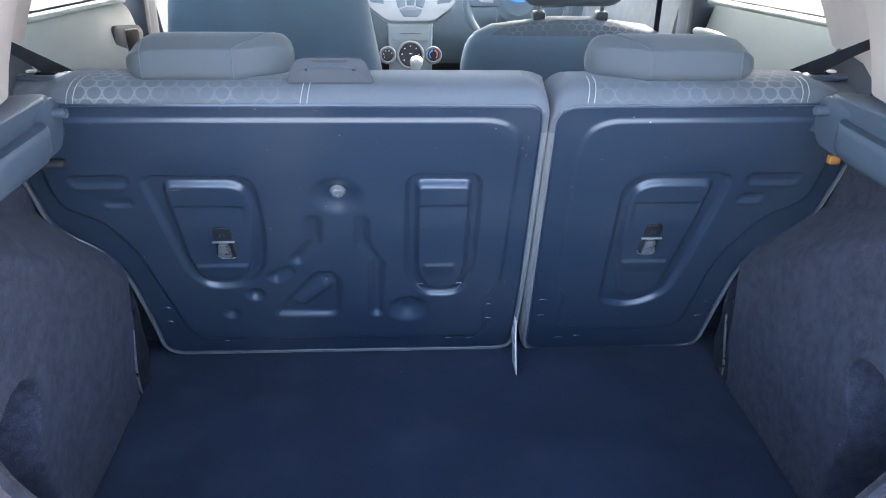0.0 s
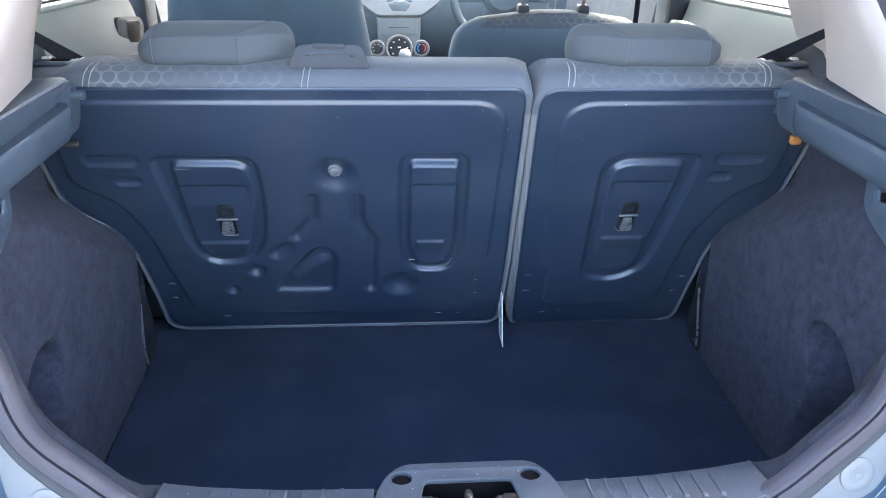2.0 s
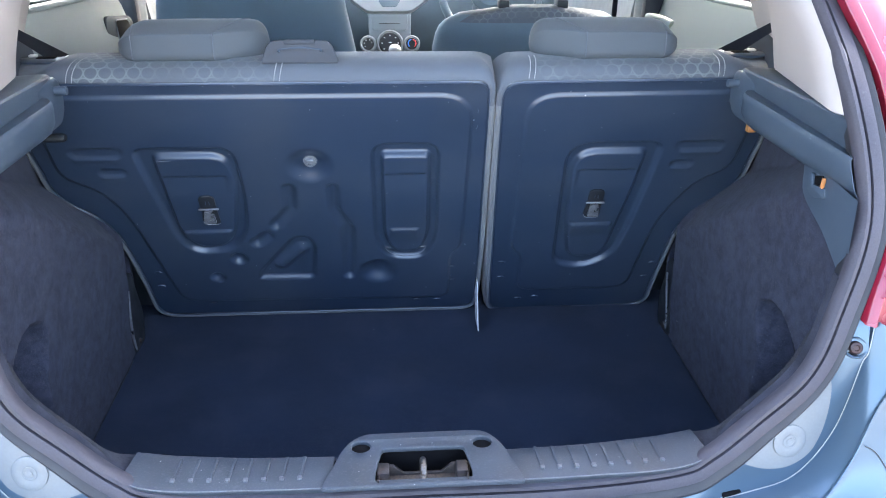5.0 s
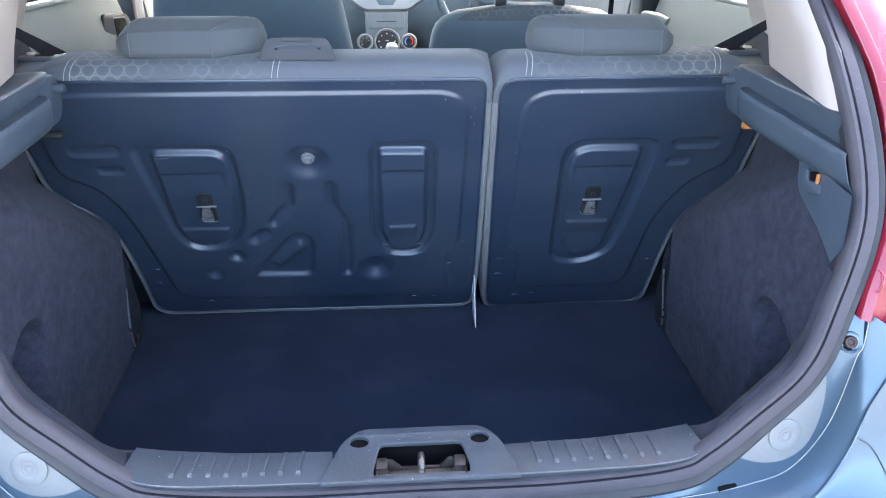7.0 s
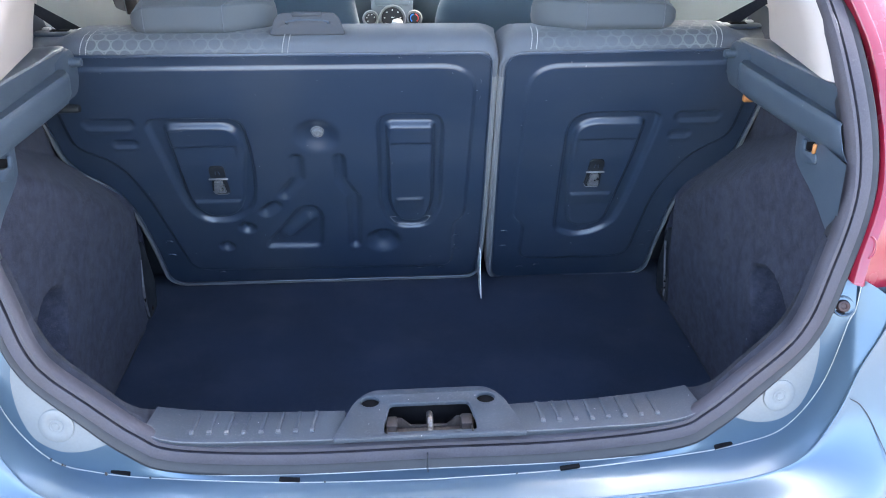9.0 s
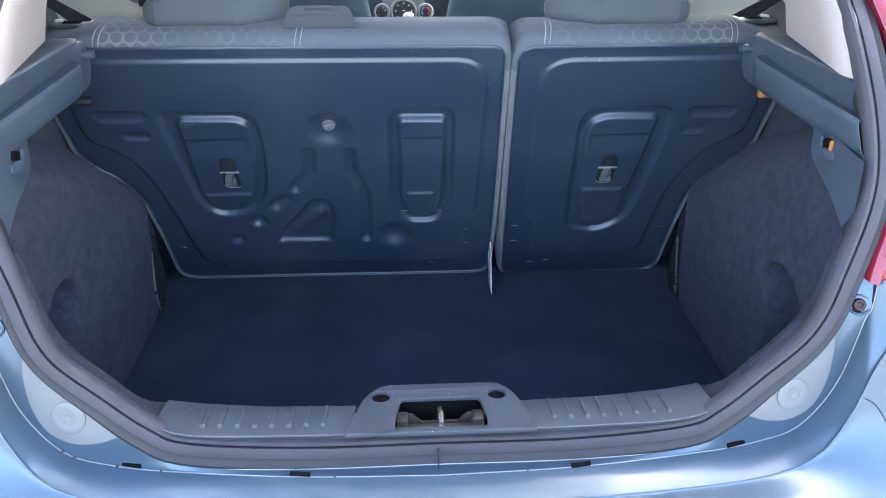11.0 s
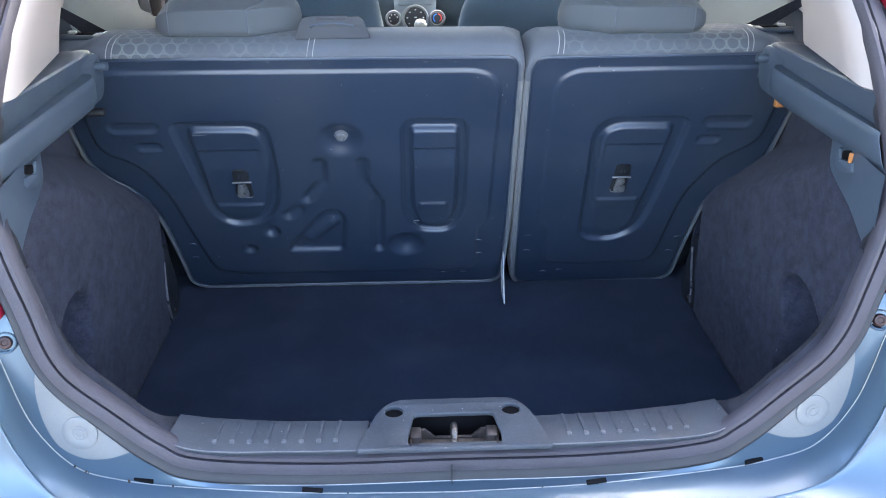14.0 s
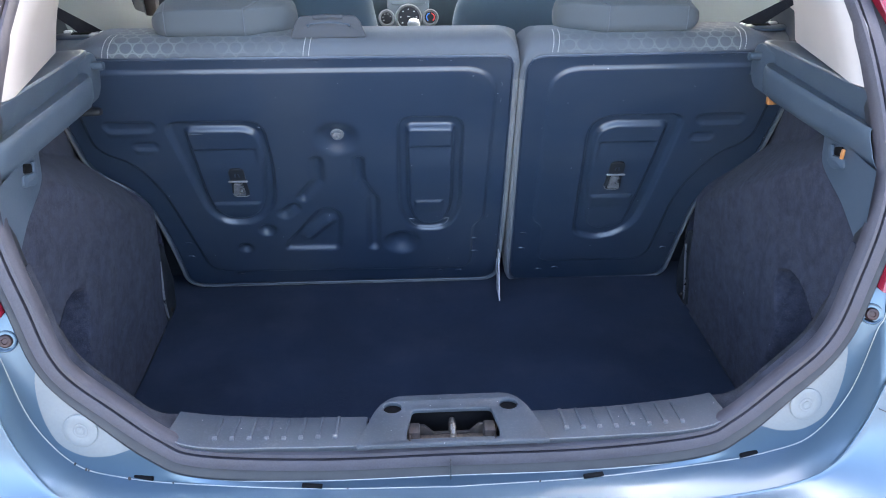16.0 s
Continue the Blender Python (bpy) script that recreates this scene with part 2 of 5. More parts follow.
STRIKER = marks(paint("stained_steel", (0.15, 0.135, 0.125), 0.42, metal=0.85, vary=0.3, scale=120), (0.05, 0.032, 0.022), 140, 0.52)
WORN = marks(paint("dirty_zinc", (0.042, 0.036, 0.037), 0.5, metal=0.5, vary=0.3, scale=50), (0.055, 0.036, 0.028), 60, 0.52)
RUST = marks(paint("rusty_floor_of_latch", (0.050, 0.035, 0.028), 0.8, vary=0.5, scale=90, bump=0.6, bump_size=0.001), (0.13, 0.07, 0.04), 70, 0.60)
RED = paint("red_lamp_lens", (0.20, 0.010, 0.024), 0.22, vary=0.05, coat=0.4)
BROWN = paint("amber_rubber", (0.034, 0.014, 0.012), 0.55, vary=0.2, scale=80)
ORANGE = paint("orange_plastic", (0.42, 0.17, 0.055), 0.45, vary=0.06)
STACK = paint("grey_stack_plastic", (0.15, 0.18, 0.20), 0.45, vary=0.04)
PILLAR_GREY = paint("grey_pillar_plastic", (0.095, 0.110, 0.118), 0.6, vary=0.06)
SILVER = paint("silver_dash_plastic", (0.27, 0.285, 0.29), 0.4, metal=0.3, vary=0.04)
DASH = paint("dark_dash_plastic", (0.065, 0.095, 0.115), 0.6, vary=0.1, grain=900, bump=0.3, bump_size=0.0006)
STRAP = paint("black_seat_belt", (0.010, 0.012, 0.018), 0.85, vary=0.2, grain=1200, bump=0.4, spec=0.12)
WHITE = paint("white_plastic", (0.8, 0.8, 0.78), 0.3, vary=0.03)
BLUE_MARK = paint("blue_print", (0.05, 0.25, 0.75), 0.5, vary=0.03)
RED_MARK = paint("red_print", (0.75, 0.06, 0.06), 0.5, vary=0.03)
GLASS = glass("window_glass", (0.96, 0.98, 0.97))
SIDE_GLASS = glass("green_side_glass", (0.74, 0.79, 0.76))
TINTED = glass("tinted_glass", (0.58, 0.63, 0.61))
LINER = paint("headliner", (0.6, 0.58, 0.54), 0.9, vary=0.04, grain=700, bump=0.2)
CONCRETE = marks(paint("pale_concrete", (0.23, 0.225, 0.215), 0.9, vary=0.15, scale=2, grain=60, bump=0.4, bump_size=0.003), (0.17, 0.165, 0.155), 1.2, 0.55)
TYRE = paint("tyre_rubber", (0.02, 0.02, 0.02), 0.8, vary=0.2)


# ---- building helpers ----
def thing(name, label, category, at=(0, 0, 0), group="", kind=""):
    ob = new(name)
    ob.location = at
    ob.empty_display_size = 0.02
    return tagged(ob, label, category, group, kind)


def mesh_of(bm, name, mats, smooth=True):
    me = bpy.data.meshes.new(name)
    bmesh.ops.recalc_face_normals(bm, faces=bm.faces)
    bm.to_mesh(me)
    bm.free()
    for m in mats if isinstance(mats, (list, tuple)) else (mats,):
        me.materials.append(m)
    if smooth:
        me.polygons.foreach_set("use_smooth", [True] * len(me.polygons))
        me.set_sharp_from_angle(angle=radians(38))
    return me


def part(name, bm, material, parent=None, label="", smooth=True):
    """Links a bmesh as one mesh object under a thing or a part. Its points are in the world's coordinates."""
    ob = new(name, mesh_of(bm, name, material, smooth))
    if parent is not None:
        up, at = parent, Vector()
        while up is not None:
            at += up.location
            up = up.parent
        ob.parent = parent
        ob.data.transform(Matrix.Translation(-at))
    if label:
        ob["label"] = label
    return ob


def solid(name, bm, material, label, category, group="", kind="", smooth=True):
    """A thing that is one mesh."""
    return tagged(part(name, bm, material, None, "", smooth), label, category, group, kind)


def spline(points, n):
    """n points along a smooth curve through the given ones (Catmull-Rom)."""
    p = [Vector(q) for q in points]
    p = [2 * p[0] - p[1]] + p + [2 * p[-1] - p[-2]]
    out = []
    for k in range(n):
        u = k / (n - 1) * (len(p) - 3)
        i = min(int(u), len(p) - 4)
        t = u - i
        a, b, c, d = p[i:i + 4]
        out.append(0.5 * (2 * b + (c - a) * t + (2 * a - 5 * b + 4 * c - d) * t * t + (3 * b - a - 3 * c + d) * t ** 3))
    return out


def loft(rows, close_u=False, close_v=False, cap=False):
    """A skin over rows of points."""
    bm = bmesh.new()
    vs = [[bm.verts.new(p) for p in r] for r in rows]
    n, m = len(vs), len(vs[0])
    for i in range(n if close_u else n - 1):
        for j in range(m if close_v else m - 1):
            bm.faces.new((vs[i][j], vs[(i + 1) % n][j], vs[(i + 1) % n][(j + 1) % m], vs[i][(j + 1) % m]))
    if cap:
        bm.faces.new(vs[0])
        bm.faces.new(vs[-1])
    return bm


def thick(bm, d):
    """Gives a skin a thickness, away from its normals."""
    bmesh.ops.recalc_face_normals(bm, faces=bm.faces)
    bmesh.ops.solidify(bm, geom=bm.faces[:], thickness=d)
    return bm


def tube(points, r, sides=10, closed=False, flat=1.0):
    """A round bar along points."""
    pts = [Vector(p) for p in points]
    rows, side = [], None
    for i, p in enumerate(pts):
        a = pts[i - 1] if i or closed else p
        b = pts[(i + 1) % len(pts)] if i + 1 < len(pts) or closed else p
        way = (b - a).normalized()
        if side is None:
            side = way.orthogonal().normalized()
        side = (side - way * side.dot(way)).normalized()
        up = way.cross(side)
        rows.append([p + r * (math.cos(k / sides * math.tau) * side + flat * math.sin(k / sides * math.tau) * up) for k in range(sides)])
    return loft(rows, close_u=closed, close_v=True, cap=not closed)


def box(cx, cy, cz, sx, sy, sz, bevel=0.003, m=None, seg=2):
    """A block with rounded edges, in the frame of m if given."""
    bm = bmesh.new()
    bmesh.ops.create_cube(bm, size=1.0)
    for v in bm.verts:
        v.co = Vector((v.co.x * sx, v.co.y * sy, v.co.z * sz))
    if bevel:
        bmesh.ops.bevel(bm, geom=bm.edges[:], offset=min(bevel, 0.45 * min(sx, sy, sz)), segments=seg, profile=0.5, affect="EDGES")
    bmesh.ops.transform(bm, matrix=Matrix.Translation((cx, cy, cz)), verts=bm.verts)
    if m is not None:
        bmesh.ops.transform(bm, matrix=m, verts=bm.verts)
    return bm


def lathe(profile, sides=24, m=None, scale=(1, 1)):
    """A turned shape from (radius, height) pairs round the z axis of m."""
    rows = [[Vector((r * scale[0] * math.cos(a), r * scale[1] * math.sin(a), h)) for a in (k / sides * math.tau for k in range(sides))] for r, h in profile]
    bm = loft(rows, close_v=True, cap=True)
    if m is not None:
        bmesh.ops.transform(bm, matrix=m, verts=bm.verts)
    return bm


def join(*parts):
    """Several bmeshes in one."""
    out = bmesh.new()
    for b in parts:
        me = bpy.data.meshes.new("join")
        b.to_mesh(me)
        b.free()
        out.from_mesh(me)
        bpy.data.meshes.remove(me)
    return out


def rounded(poly, r, steps=5):
    """A polygon with its corners rounded; r is one radius or one a corner."""
    out, n = [], len(poly)
    for i in range(n):
        p, a, b = Vector(poly[i]), Vector(poly[i - 1]), Vector(poly[(i + 1) % n])
        d = min(r[i] if isinstance(r, (list, tuple)) else r, 0.48 * (a - p).length, 0.48 * (b - p).length)
        s, e = p + (a - p).normalized() * d, p + (b - p).normalized() * d
        out += [(1 - t) ** 2 * s + 2 * t * (1 - t) * p + t * t * e for t in (k / steps for k in range(steps + 1))]
    return [(q.x, q.y) for q in out]


def plate(outer, holes=(), depth=0.004, bevel=0.001, m=None):
    """A flat plate with holes; its middle plane is z = 0 of m."""
    cu = bpy.data.curves.new("plate", "CURVE")
    cu.dimensions, cu.fill_mode, cu.extrude, cu.bevel_depth, cu.bevel_resolution = "2D", "BOTH", depth / 2, bevel, 1
    for ring in (outer, *holes):
        s = cu.splines.new("POLY")
        s.points.add(len(ring) - 1)
        for q, (x, y) in zip(s.points, ring):
            q.co = (x, y, 0, 1)
        s.use_cyclic_u = True
    ob = bpy.data.objects.new("plate", cu)
    scene.collection.objects.link(ob)
    bpy.context.view_layer.update()
    me = bpy.data.meshes.new_from_object(ob.evaluated_get(bpy.context.evaluated_depsgraph_get()))
    bm = bmesh.new()
    bm.from_mesh(me)
    bpy.data.objects.remove(ob)
    bpy.data.meshes.remove(me)
    bpy.data.curves.remove(cu)
    bmesh.ops.remove_doubles(bm, verts=bm.verts, dist=1e-5)
    if m is not None:
        bmesh.ops.transform(bm, matrix=m, verts=bm.verts)
    return bm


def both(make):
    """Calls make(side) for the right and the left side of the car."""
    return [make(s) for s in (1, -1)]


def smooth01(x, a, b):
    t = np.clip((x - a) / (b - a), 0.0, 1.0)
    return t * t * (3 - 2 * t)


# ---- the opening, its seal and the painted gutter ----
def opening_y(z):
    """How far forward the plane of the tailgate opening lies at a height."""
    return -0.035 + 0.32 * (z - 0.70) + 0.25 * max(z - 0.95, 0) + 0.9 * max(z - 1.15, 0)


# one half of the opening, from the middle of the sill up: edge of the seal, gutter seam, bumper crest, outer skin, lower skin
EDGE = [(0, 0.662), (0.17, 0.662), (0.313, 0.673), (0.367, 0.696), (0.42, 0.738), (0.482, 0.795), (0.5165, 0.865), (0.5555, 0.99), (0.544, 1.13), (0.540, 1.27)]
SEAM = [(0, -0.071, 0.661), (0.171, -0.065, 0.661), (0.33, -0.047, 0.660), (0.412, -0.031, 0.660), (0.465, -0.026, 0.680), (0.508, -0.012, 0.735),
        (0.528, 0.0, 0.82), (0.538, 0.010, 0.870), (0.570, 0.10, 1.12), (0.54, 0.27, 1.27)]
CREST = [(0, -0.128, 0.669), (0.17, -0.123, 0.668), (0.315, -0.109, 0.664), (0.41, -0.094, 0.665), (0.467, -0.080, 0.682), (0.504, -0.063, 0.730),
         (0.525, -0.050, 0.785), (0.563, -0.029, 0.876), (0.580, 0.03, 1.01), (0.56, 0.28, 1.26)]
OUTER = [(0, -0.20, 0.672), (0.18, -0.195, 0.67), (0.34, -0.18, 0.662), (0.45, -0.16, 0.655), (0.54, -0.12, 0.66), (0.585, -0.075, 0.70),
         (0.605, -0.04, 0.77), (0.640, 0.01, 0.850), (0.67, 0.10, 1.0), (0.61, 0.36, 1.25)]
LOWER = [(0, -0.25, 0.42), (0.2, -0.24, 0.42), (0.40, -0.22, 0.42), (0.57, -0.17, 0.42), (0.68, -0.08, 0.45), (0.74, 0.02, 0.52),
         (0.76, 0.10, 0.60), (0.77, 0.18, 0.75), (0.72, 0.3, 1.14), (0.62, 0.42, 1.27)]


def whole(points, n):
    """A curve over both sides from points of the right half."""
    half = spline(points, n)
    return [Vector((-p.x, *p[1:])) for p in half[:0:-1]] + half


N_HALF = 70
LEFT_IN = 0.007  # the left side of the opening stands a little further in
edge = whole([(x, opening_y(z), z) for x, z in EDGE], N_HALF)
for p in edge:
    if p.x < 0:
        p.x += LEFT_IN * float(smooth01(np.float64(p.z), 0.76, 0.88)) - LEFT_IN * float(smooth01(np.float64(p.z), 1.0, 1.10))
top_arc = [Vector((0.540 * math.cos(a), 0, 1.27 + 0.14 * math.sin(a))) for a in (k / 24 * math.pi for k in range(1, 24))]
loop = edge + [Vector((p.x, opening_y(p.z), p.z)) for p in top_arc]
BACK = Vector((0, -0.95, 0.31)).normalized()


def inward(ring):
    """For each point of a closed ring, the way to its inside within the plane of the opening."""
    out = []
    for i, p in enumerate(ring):
        t = (ring[(i + 1) % len(ring)] - ring[i - 1]).normalized()
        out.append(BACK.cross(t).normalized() * -1)
    return out


ins = inward(loop)
if ins[N_HALF - 1].z < 0:
    ins = [-v for v in ins]


def ring_at(u, w):
    """The opening's edge moved inward by u and backward by w."""
    return [p + u * n + w * BACK for p, n in zip(loop, ins)]


def seal_at(u, w):
    """A line of the seal's section: 1.18 times u inward, a little further along the sill."""
    return [p + (1.18 * u - 0.003 + 0.0045 * (1 - float(smooth01(np.float64(p.z), 0.69, 0.80))) * min(u / 0.0095, 1.0)) * n + w * BACK for p, n in zip(loop, ins)]


seal = thing("weatherstrip", "grey rubber weatherstrip round the tailgate opening", "seal", kind="structure")
skirt = [(0.001, -0.006), (-0.0005, 0.003), (0.002, 0.0062), (0.008, 0.005), (0.0105, 0.0025), (0.010, -0.006)]
part("rubber_skirt", loft([seal_at(u, w) for u, w in skirt], close_u=True, close_v=True), SKIRT, seal, "dark outer skirt of the seal")
profile = [(0.0095, -0.006), (0.0095, 0.0068), (0.0110, 0.0110), (0.017, 0.0125), (0.0224, 0.0118), (0.0231, 0.0050),
           (0.0243, 0.0050), (0.0250, 0.0112), (0.0288, 0.0118), (0.0318, 0.008), (0.0335, 0.001), (0.033, -0.006)]
part("rubber_profile", loft([seal_at(u, w) for u, w in profile], close_u=True, close_v=True), RUBBER, seal)
for sx in (-1, 1):
    span = range(N_HALF - 1 + sx * 49, N_HALF - 1 + sx * 69, sx)
    part("inner_flange", loft([[ring_at(u, w)[i] for i in span] for u, w in ((0.0355, -0.003), (0.034, -0.010), (0.028, -0.030), (0.0, -0.04))]), SKIRT, seal, "dark rubber flange behind the seal")
mid = N_HALF - 1
part("joint", box(-0.003, edge[mid].y - 0.012, 0.679, 0.0012, 0.006, 0.028, 0.0003), DARK, seal, "thin dark butt joint in the rubber")

body = thing("car_body", "pale metallic blue hatchback body seen round its open boot", "car")


rows_skin = [ring_at(0.012, -0.003)[:len(edge)], ring_at(0.002, -0.004)[:len(edge)]]
seam, crest, outer, lower = (whole(c, N_HALF) for c in (SEAM, CREST, OUTER, LOWER))
first = rows_skin[1]


def between(a, b, t, sink=0.0, back=0.0):
    return [p.lerp(q, t) + Vector((0, -back, -sink)) for p, q in zip(a, b)]


gutter = rows_skin + [between(first, seam, 0.12, 0.001), between(first, seam, 0.5, 0.0), between(first, seam, 0.985, 0.0005), between(first, seam, 1.0, 0.004)]
g_end = int(2.4 / 9 * (N_HALF - 1))
part("gutter_panel", loft([r[g_end:-g_end] for r in gutter]), BLUE, body, "pale blue painted gutter below the boot opening")
bumper_rows = [between(seam, crest, 0.0, 0.005), between(seam, crest, 0.005, 0.0), between(seam, crest, 0.02, -0.0012), between(seam, crest, 0.05, -0.0008)]
bumper_rows += [between(seam, crest, s, 0.013 * (s / 0.87) ** 1.6 if s < 0.87 else 0.013 * (0.985 - s) / 0.115) for s in (0.15, 0.3, 0.45, 0.6, 0.72, 0.80, 0.85, 0.88, 0.91, 0.945)] + [between(seam, crest, 0.975, -0.0004), between(seam, crest, 0.99, -0.0022), between(crest, outer, 0.012, -0.0026), between(crest, outer, 0.03, -0.0010), between(crest, outer, 0.10, -0.0008), between(crest, outer, 0.4, -0.004), between(crest, outer, 0.8, -0.003), outer,
               between(outer, lower, 0.08, -0.004, 0.008), between(outer, lower, 0.3, 0, 0.014), between(outer, lower, 0.7, 0, 0.01), lower,
               [Vector((p.x * 0.97, p.y + 0.06, 0.24)) if p.z < 0.5 else Vector((p.x * 1.02, p.y + 0.03, p.z - 0.2 * (p.z < 0.8))) for p in lower]]
ends = int(2.05 / 9 * (N_HALF - 1))
part("bumper", loft([r[ends:-ends] for r in bumper_rows]), BLUE, body, "pale blue rear bumper")
part("bumper_edge", tube([p + Vector((0, -0.0004, 0.0014)) for p in seam[ends:-ends]], 0.0007, 6), PALE, body, "pale edge of the bumper skin along the seam")
# thin highlight beside the seal, made as a pale line
rim = [p.lerp(q, min(0.0095 / (q - p).length, 0.9)) + Vector((0, -0.0003, 0.0006)) for p, q in zip(first, seam)]
part("flange_glint", tube(rim[N_HALF - 27:N_HALF + 26], 0.0008, 6), PALE, body, "pale line along the seal for the flange's highlight")


def along(points, k):
    """The point of a curve over both sides at k (0 the sill's middle, 9 the top of the right side, minus for the left)."""
    i = N_HALF - 1 + k / 9 * (N_HALF - 1)
    j = min(int(i), len(points) - 2)
    return points[j].lerp(points[j + 1], i - j)


def on_gutter(k, r):
    """A place on the painted gutter and its normal."""
    def at(a, b):
        return along(first, a).lerp(along(seam, a), b)
    p = at(k, r)
    n = (at(k + 0.05, r) - at(k - 0.05, r)).cross(at(k, r + 0.05) - at(k, r - 0.05)).normalized()
    return p, (n if n.dot(Vector((0, -0.5, 1))) > 0 else -n)


def facing(p, n, turn=0.0):
    """A frame at p whose z axis is n."""
    return Matrix.Translation(p) @ n.to_track_quat("Z", "Y").to_matrix().to_4x4() @ pose(0, 0, 0, 0, 0, turn)


# milky film over the gutter's lower corners
def film(side):
    shape = spline([(5.30, -0.04), (5.26, 0.26), (5.10, 0.50), (4.82, 0.72), (4.48, 0.84), (4.12, 0.80), (3.80, 0.68), (3.54, 0.47), (3.40, 0.22), (3.30, -0.04)], 40)
    rows = []
    for j in range(9):
        f = 1 - j / 8
        row = []
        for q in shape:
            k, r = 4.32 + (q.x - 4.32) * (0.35 + 0.65 * f), -0.04 + (q.y + 0.04) * f
            p, n = on_gutter(side * k, r)
            row.append(p + 0.0014 * n)
        rows.append(row)
    return part("film_patch", loft(rows), FILM, body, "milky clear film patch on the gutter corner")


both(film)


def tailgate_stop(side):
    p, n = Vector((side * 0.45, -0.021, 0.728)), on_gutter(side * 4.55, 0.45)[1]
    t = thing("tailgate_stop", "round milky plastic tailgate stop with a ringed centre", "stop", p, "tailgate stops")
    m = facing(p, n)
    part("base_disc", lathe([(0.0, -0.004), (0.0215, -0.004), (0.0215, -0.0002), (0.0200, 0.0005), (0.0100, 0.0007), (0.0094, 0.0004), (0.0, 0.0004)], 32, m), FILM, t)
    part("ring", lathe([(0.0088, 0.0002), (0.0088, 0.0008), (0.0076, 0.0011), (0.0064, 0.0008), (0.0064, 0.0002)], 28, m), FILM, t)
    part("centre_pin", lathe([(0.0, 0.0002), (0.0045, 0.0002), (0.0042, 0.0010), (0.0030, 0.0013), (0.0, 0.0013)], 20, m), FILM, t)
    return t


both(tailgate_stop)


def panel_gap(side):
    """The dark joint between bumper and rear wing."""
    pts = [along(crest, side * k).lerp(along(outer, side * k), t) + Vector((side * 0.001, -0.001, 0.0038)) for k, t in ((5.35, 0.06), (5.30, 0.22), (5.12, 0.42), (4.85, 0.66), (4.5, 0.95))]
    return part("panel_gap", tube(spline(pts, 20), 0.0006, 6), SKIRT, body, "dark joint between bumper and wing")


panel_gap(1)


def lamp_buffer(side):
    p = Vector((side * 0.522, 0.010, 0.841))
    t = thing("rubber_buffer", "small brown rubber buffer in a round cup on the gutter", "buffer", p, "gutter buffers")
    n = Vector((-0.25 * side, -0.85, 0.45)).normalized()
    m = facing(p, n)
    part("cup", lathe([(0.0125, -0.006), (0.0135, 0.001), (0.0124, 0.0030), (0.0108, 0.002), (0.0102, -0.004), (0.0, -0.004)], 26, m), BLUE, t, "pale blue painted cup")
    # black ring stands for shade between cup and dome
    part("gap_shade", lathe([(0.0101, -0.004), (0.0101, -0.001), (0.0078, -0.001), (0.0078, -0.004)], 24, m), SLOT, t, "black ring for the shade in the gap round the dome")
    part("dome", lathe([(0.0082, -0.004), (0.0080, 0.002), (0.0065, 0.0048), (0.0038, 0.0054), (0.0030, 0.0038), (0.0, 0.0038)], 22, m), BROWN, t, "brown rubber dome")
    return t


both(lamp_buffer)

for x, y, z in ((-0.381, -0.036, 0.6605), (-0.172, -0.0635, 0.6615), (0.174, -0.0645, 0.6615), (0.381, -0.037, 0.6605)):
    solid("retaining_clip", box(0, 0, 0, 0.025, 0.0052, 0.004, 0.0005, pose(x, y + 0.0005, z + 0.0032, 16, 0, 12 * x / 0.3)), SLOT, "black plastic clip set in the bumper seam", "clip", "bumper clips")


def seam_dirt(k, size, material, label):
    p = along(seam, k)
    return solid("dirt_fleck", lathe([(0.0, -0.0004), (size, -0.0004), (size * 0.8, 0.0010), (size * 0.3, 0.0016), (0.0, 0.0016)], 9, facing(p + Vector((0, -0.0006, 0.0018)), Vector((0.1, -0.3, 1)).normalized(), 30 * k), (1.3, 0.8)), material, label, "dirt", "dirt flecks on the bumper")


for k, size in ((-3.98, 0.0018), (-3.66, 0.0012), (-2.12, 0.0014), (-0.75, 0.0011), (0.62, 0.0012), (2.4, 0.0010)):
    seam_dirt(k, size, SKIRT, "dark dirt fleck caught in the bumper seam")
for k, size in ((-2.82, 0.0024), (-3.72, 0.0016)):
    seam_dirt(k, size, RUST, "brown dirt fleck caught in the bumper seam")


# inner skin of the body behind the boot trims
for sx in (-1, 1):
    part("lamp_pan", thick(loft([[Vector((sx * x, y, z)) for x, y in ((0.556, 0.09 + 0.45 * (z - 0.85)), (0.60, 0.09 + 0.45 * (z - 0.85)), (0.68, 0.17 + 0.3 * (z - 0.85)), (0.74, 0.25))] for z in (0.70, 0.84, 0.90, 1.0, 1.1)]), 0.004), BLUE, body)
    part("inner_arch", box(sx * 0.735, 0.44, 0.74, 0.01, 0.62, 0.72, 0.003), CARPET, body)
    # added block, widened to keep sky glow off the boot floor
    part("arch_light_block", box(sx * 0.648, 0.705, 0.7175, 0.184, 0.01, 0.635, 0.003), CARPET, body)
    part("seat_well", box(sx * 0.60, 0.83, 0.52, 0.28, 0.01, 0.40, 0.003), FLAP, body)
    # unseen rail, added to shut out sun between roof and side window
    part("roof_rail", thick(loft([[Vector((sx * x, y, z - 0.05 * ((y - 1.2) / 1.0) ** 2)) for x, z in ((0.545, 1.452), (0.60, 1.45), (0.65, 1.435), (0.685, 1.405))] for y in (0.36, 0.6, 1.0, 1.5, 2.0, 2.3)]), 0.006), BLUE, body)


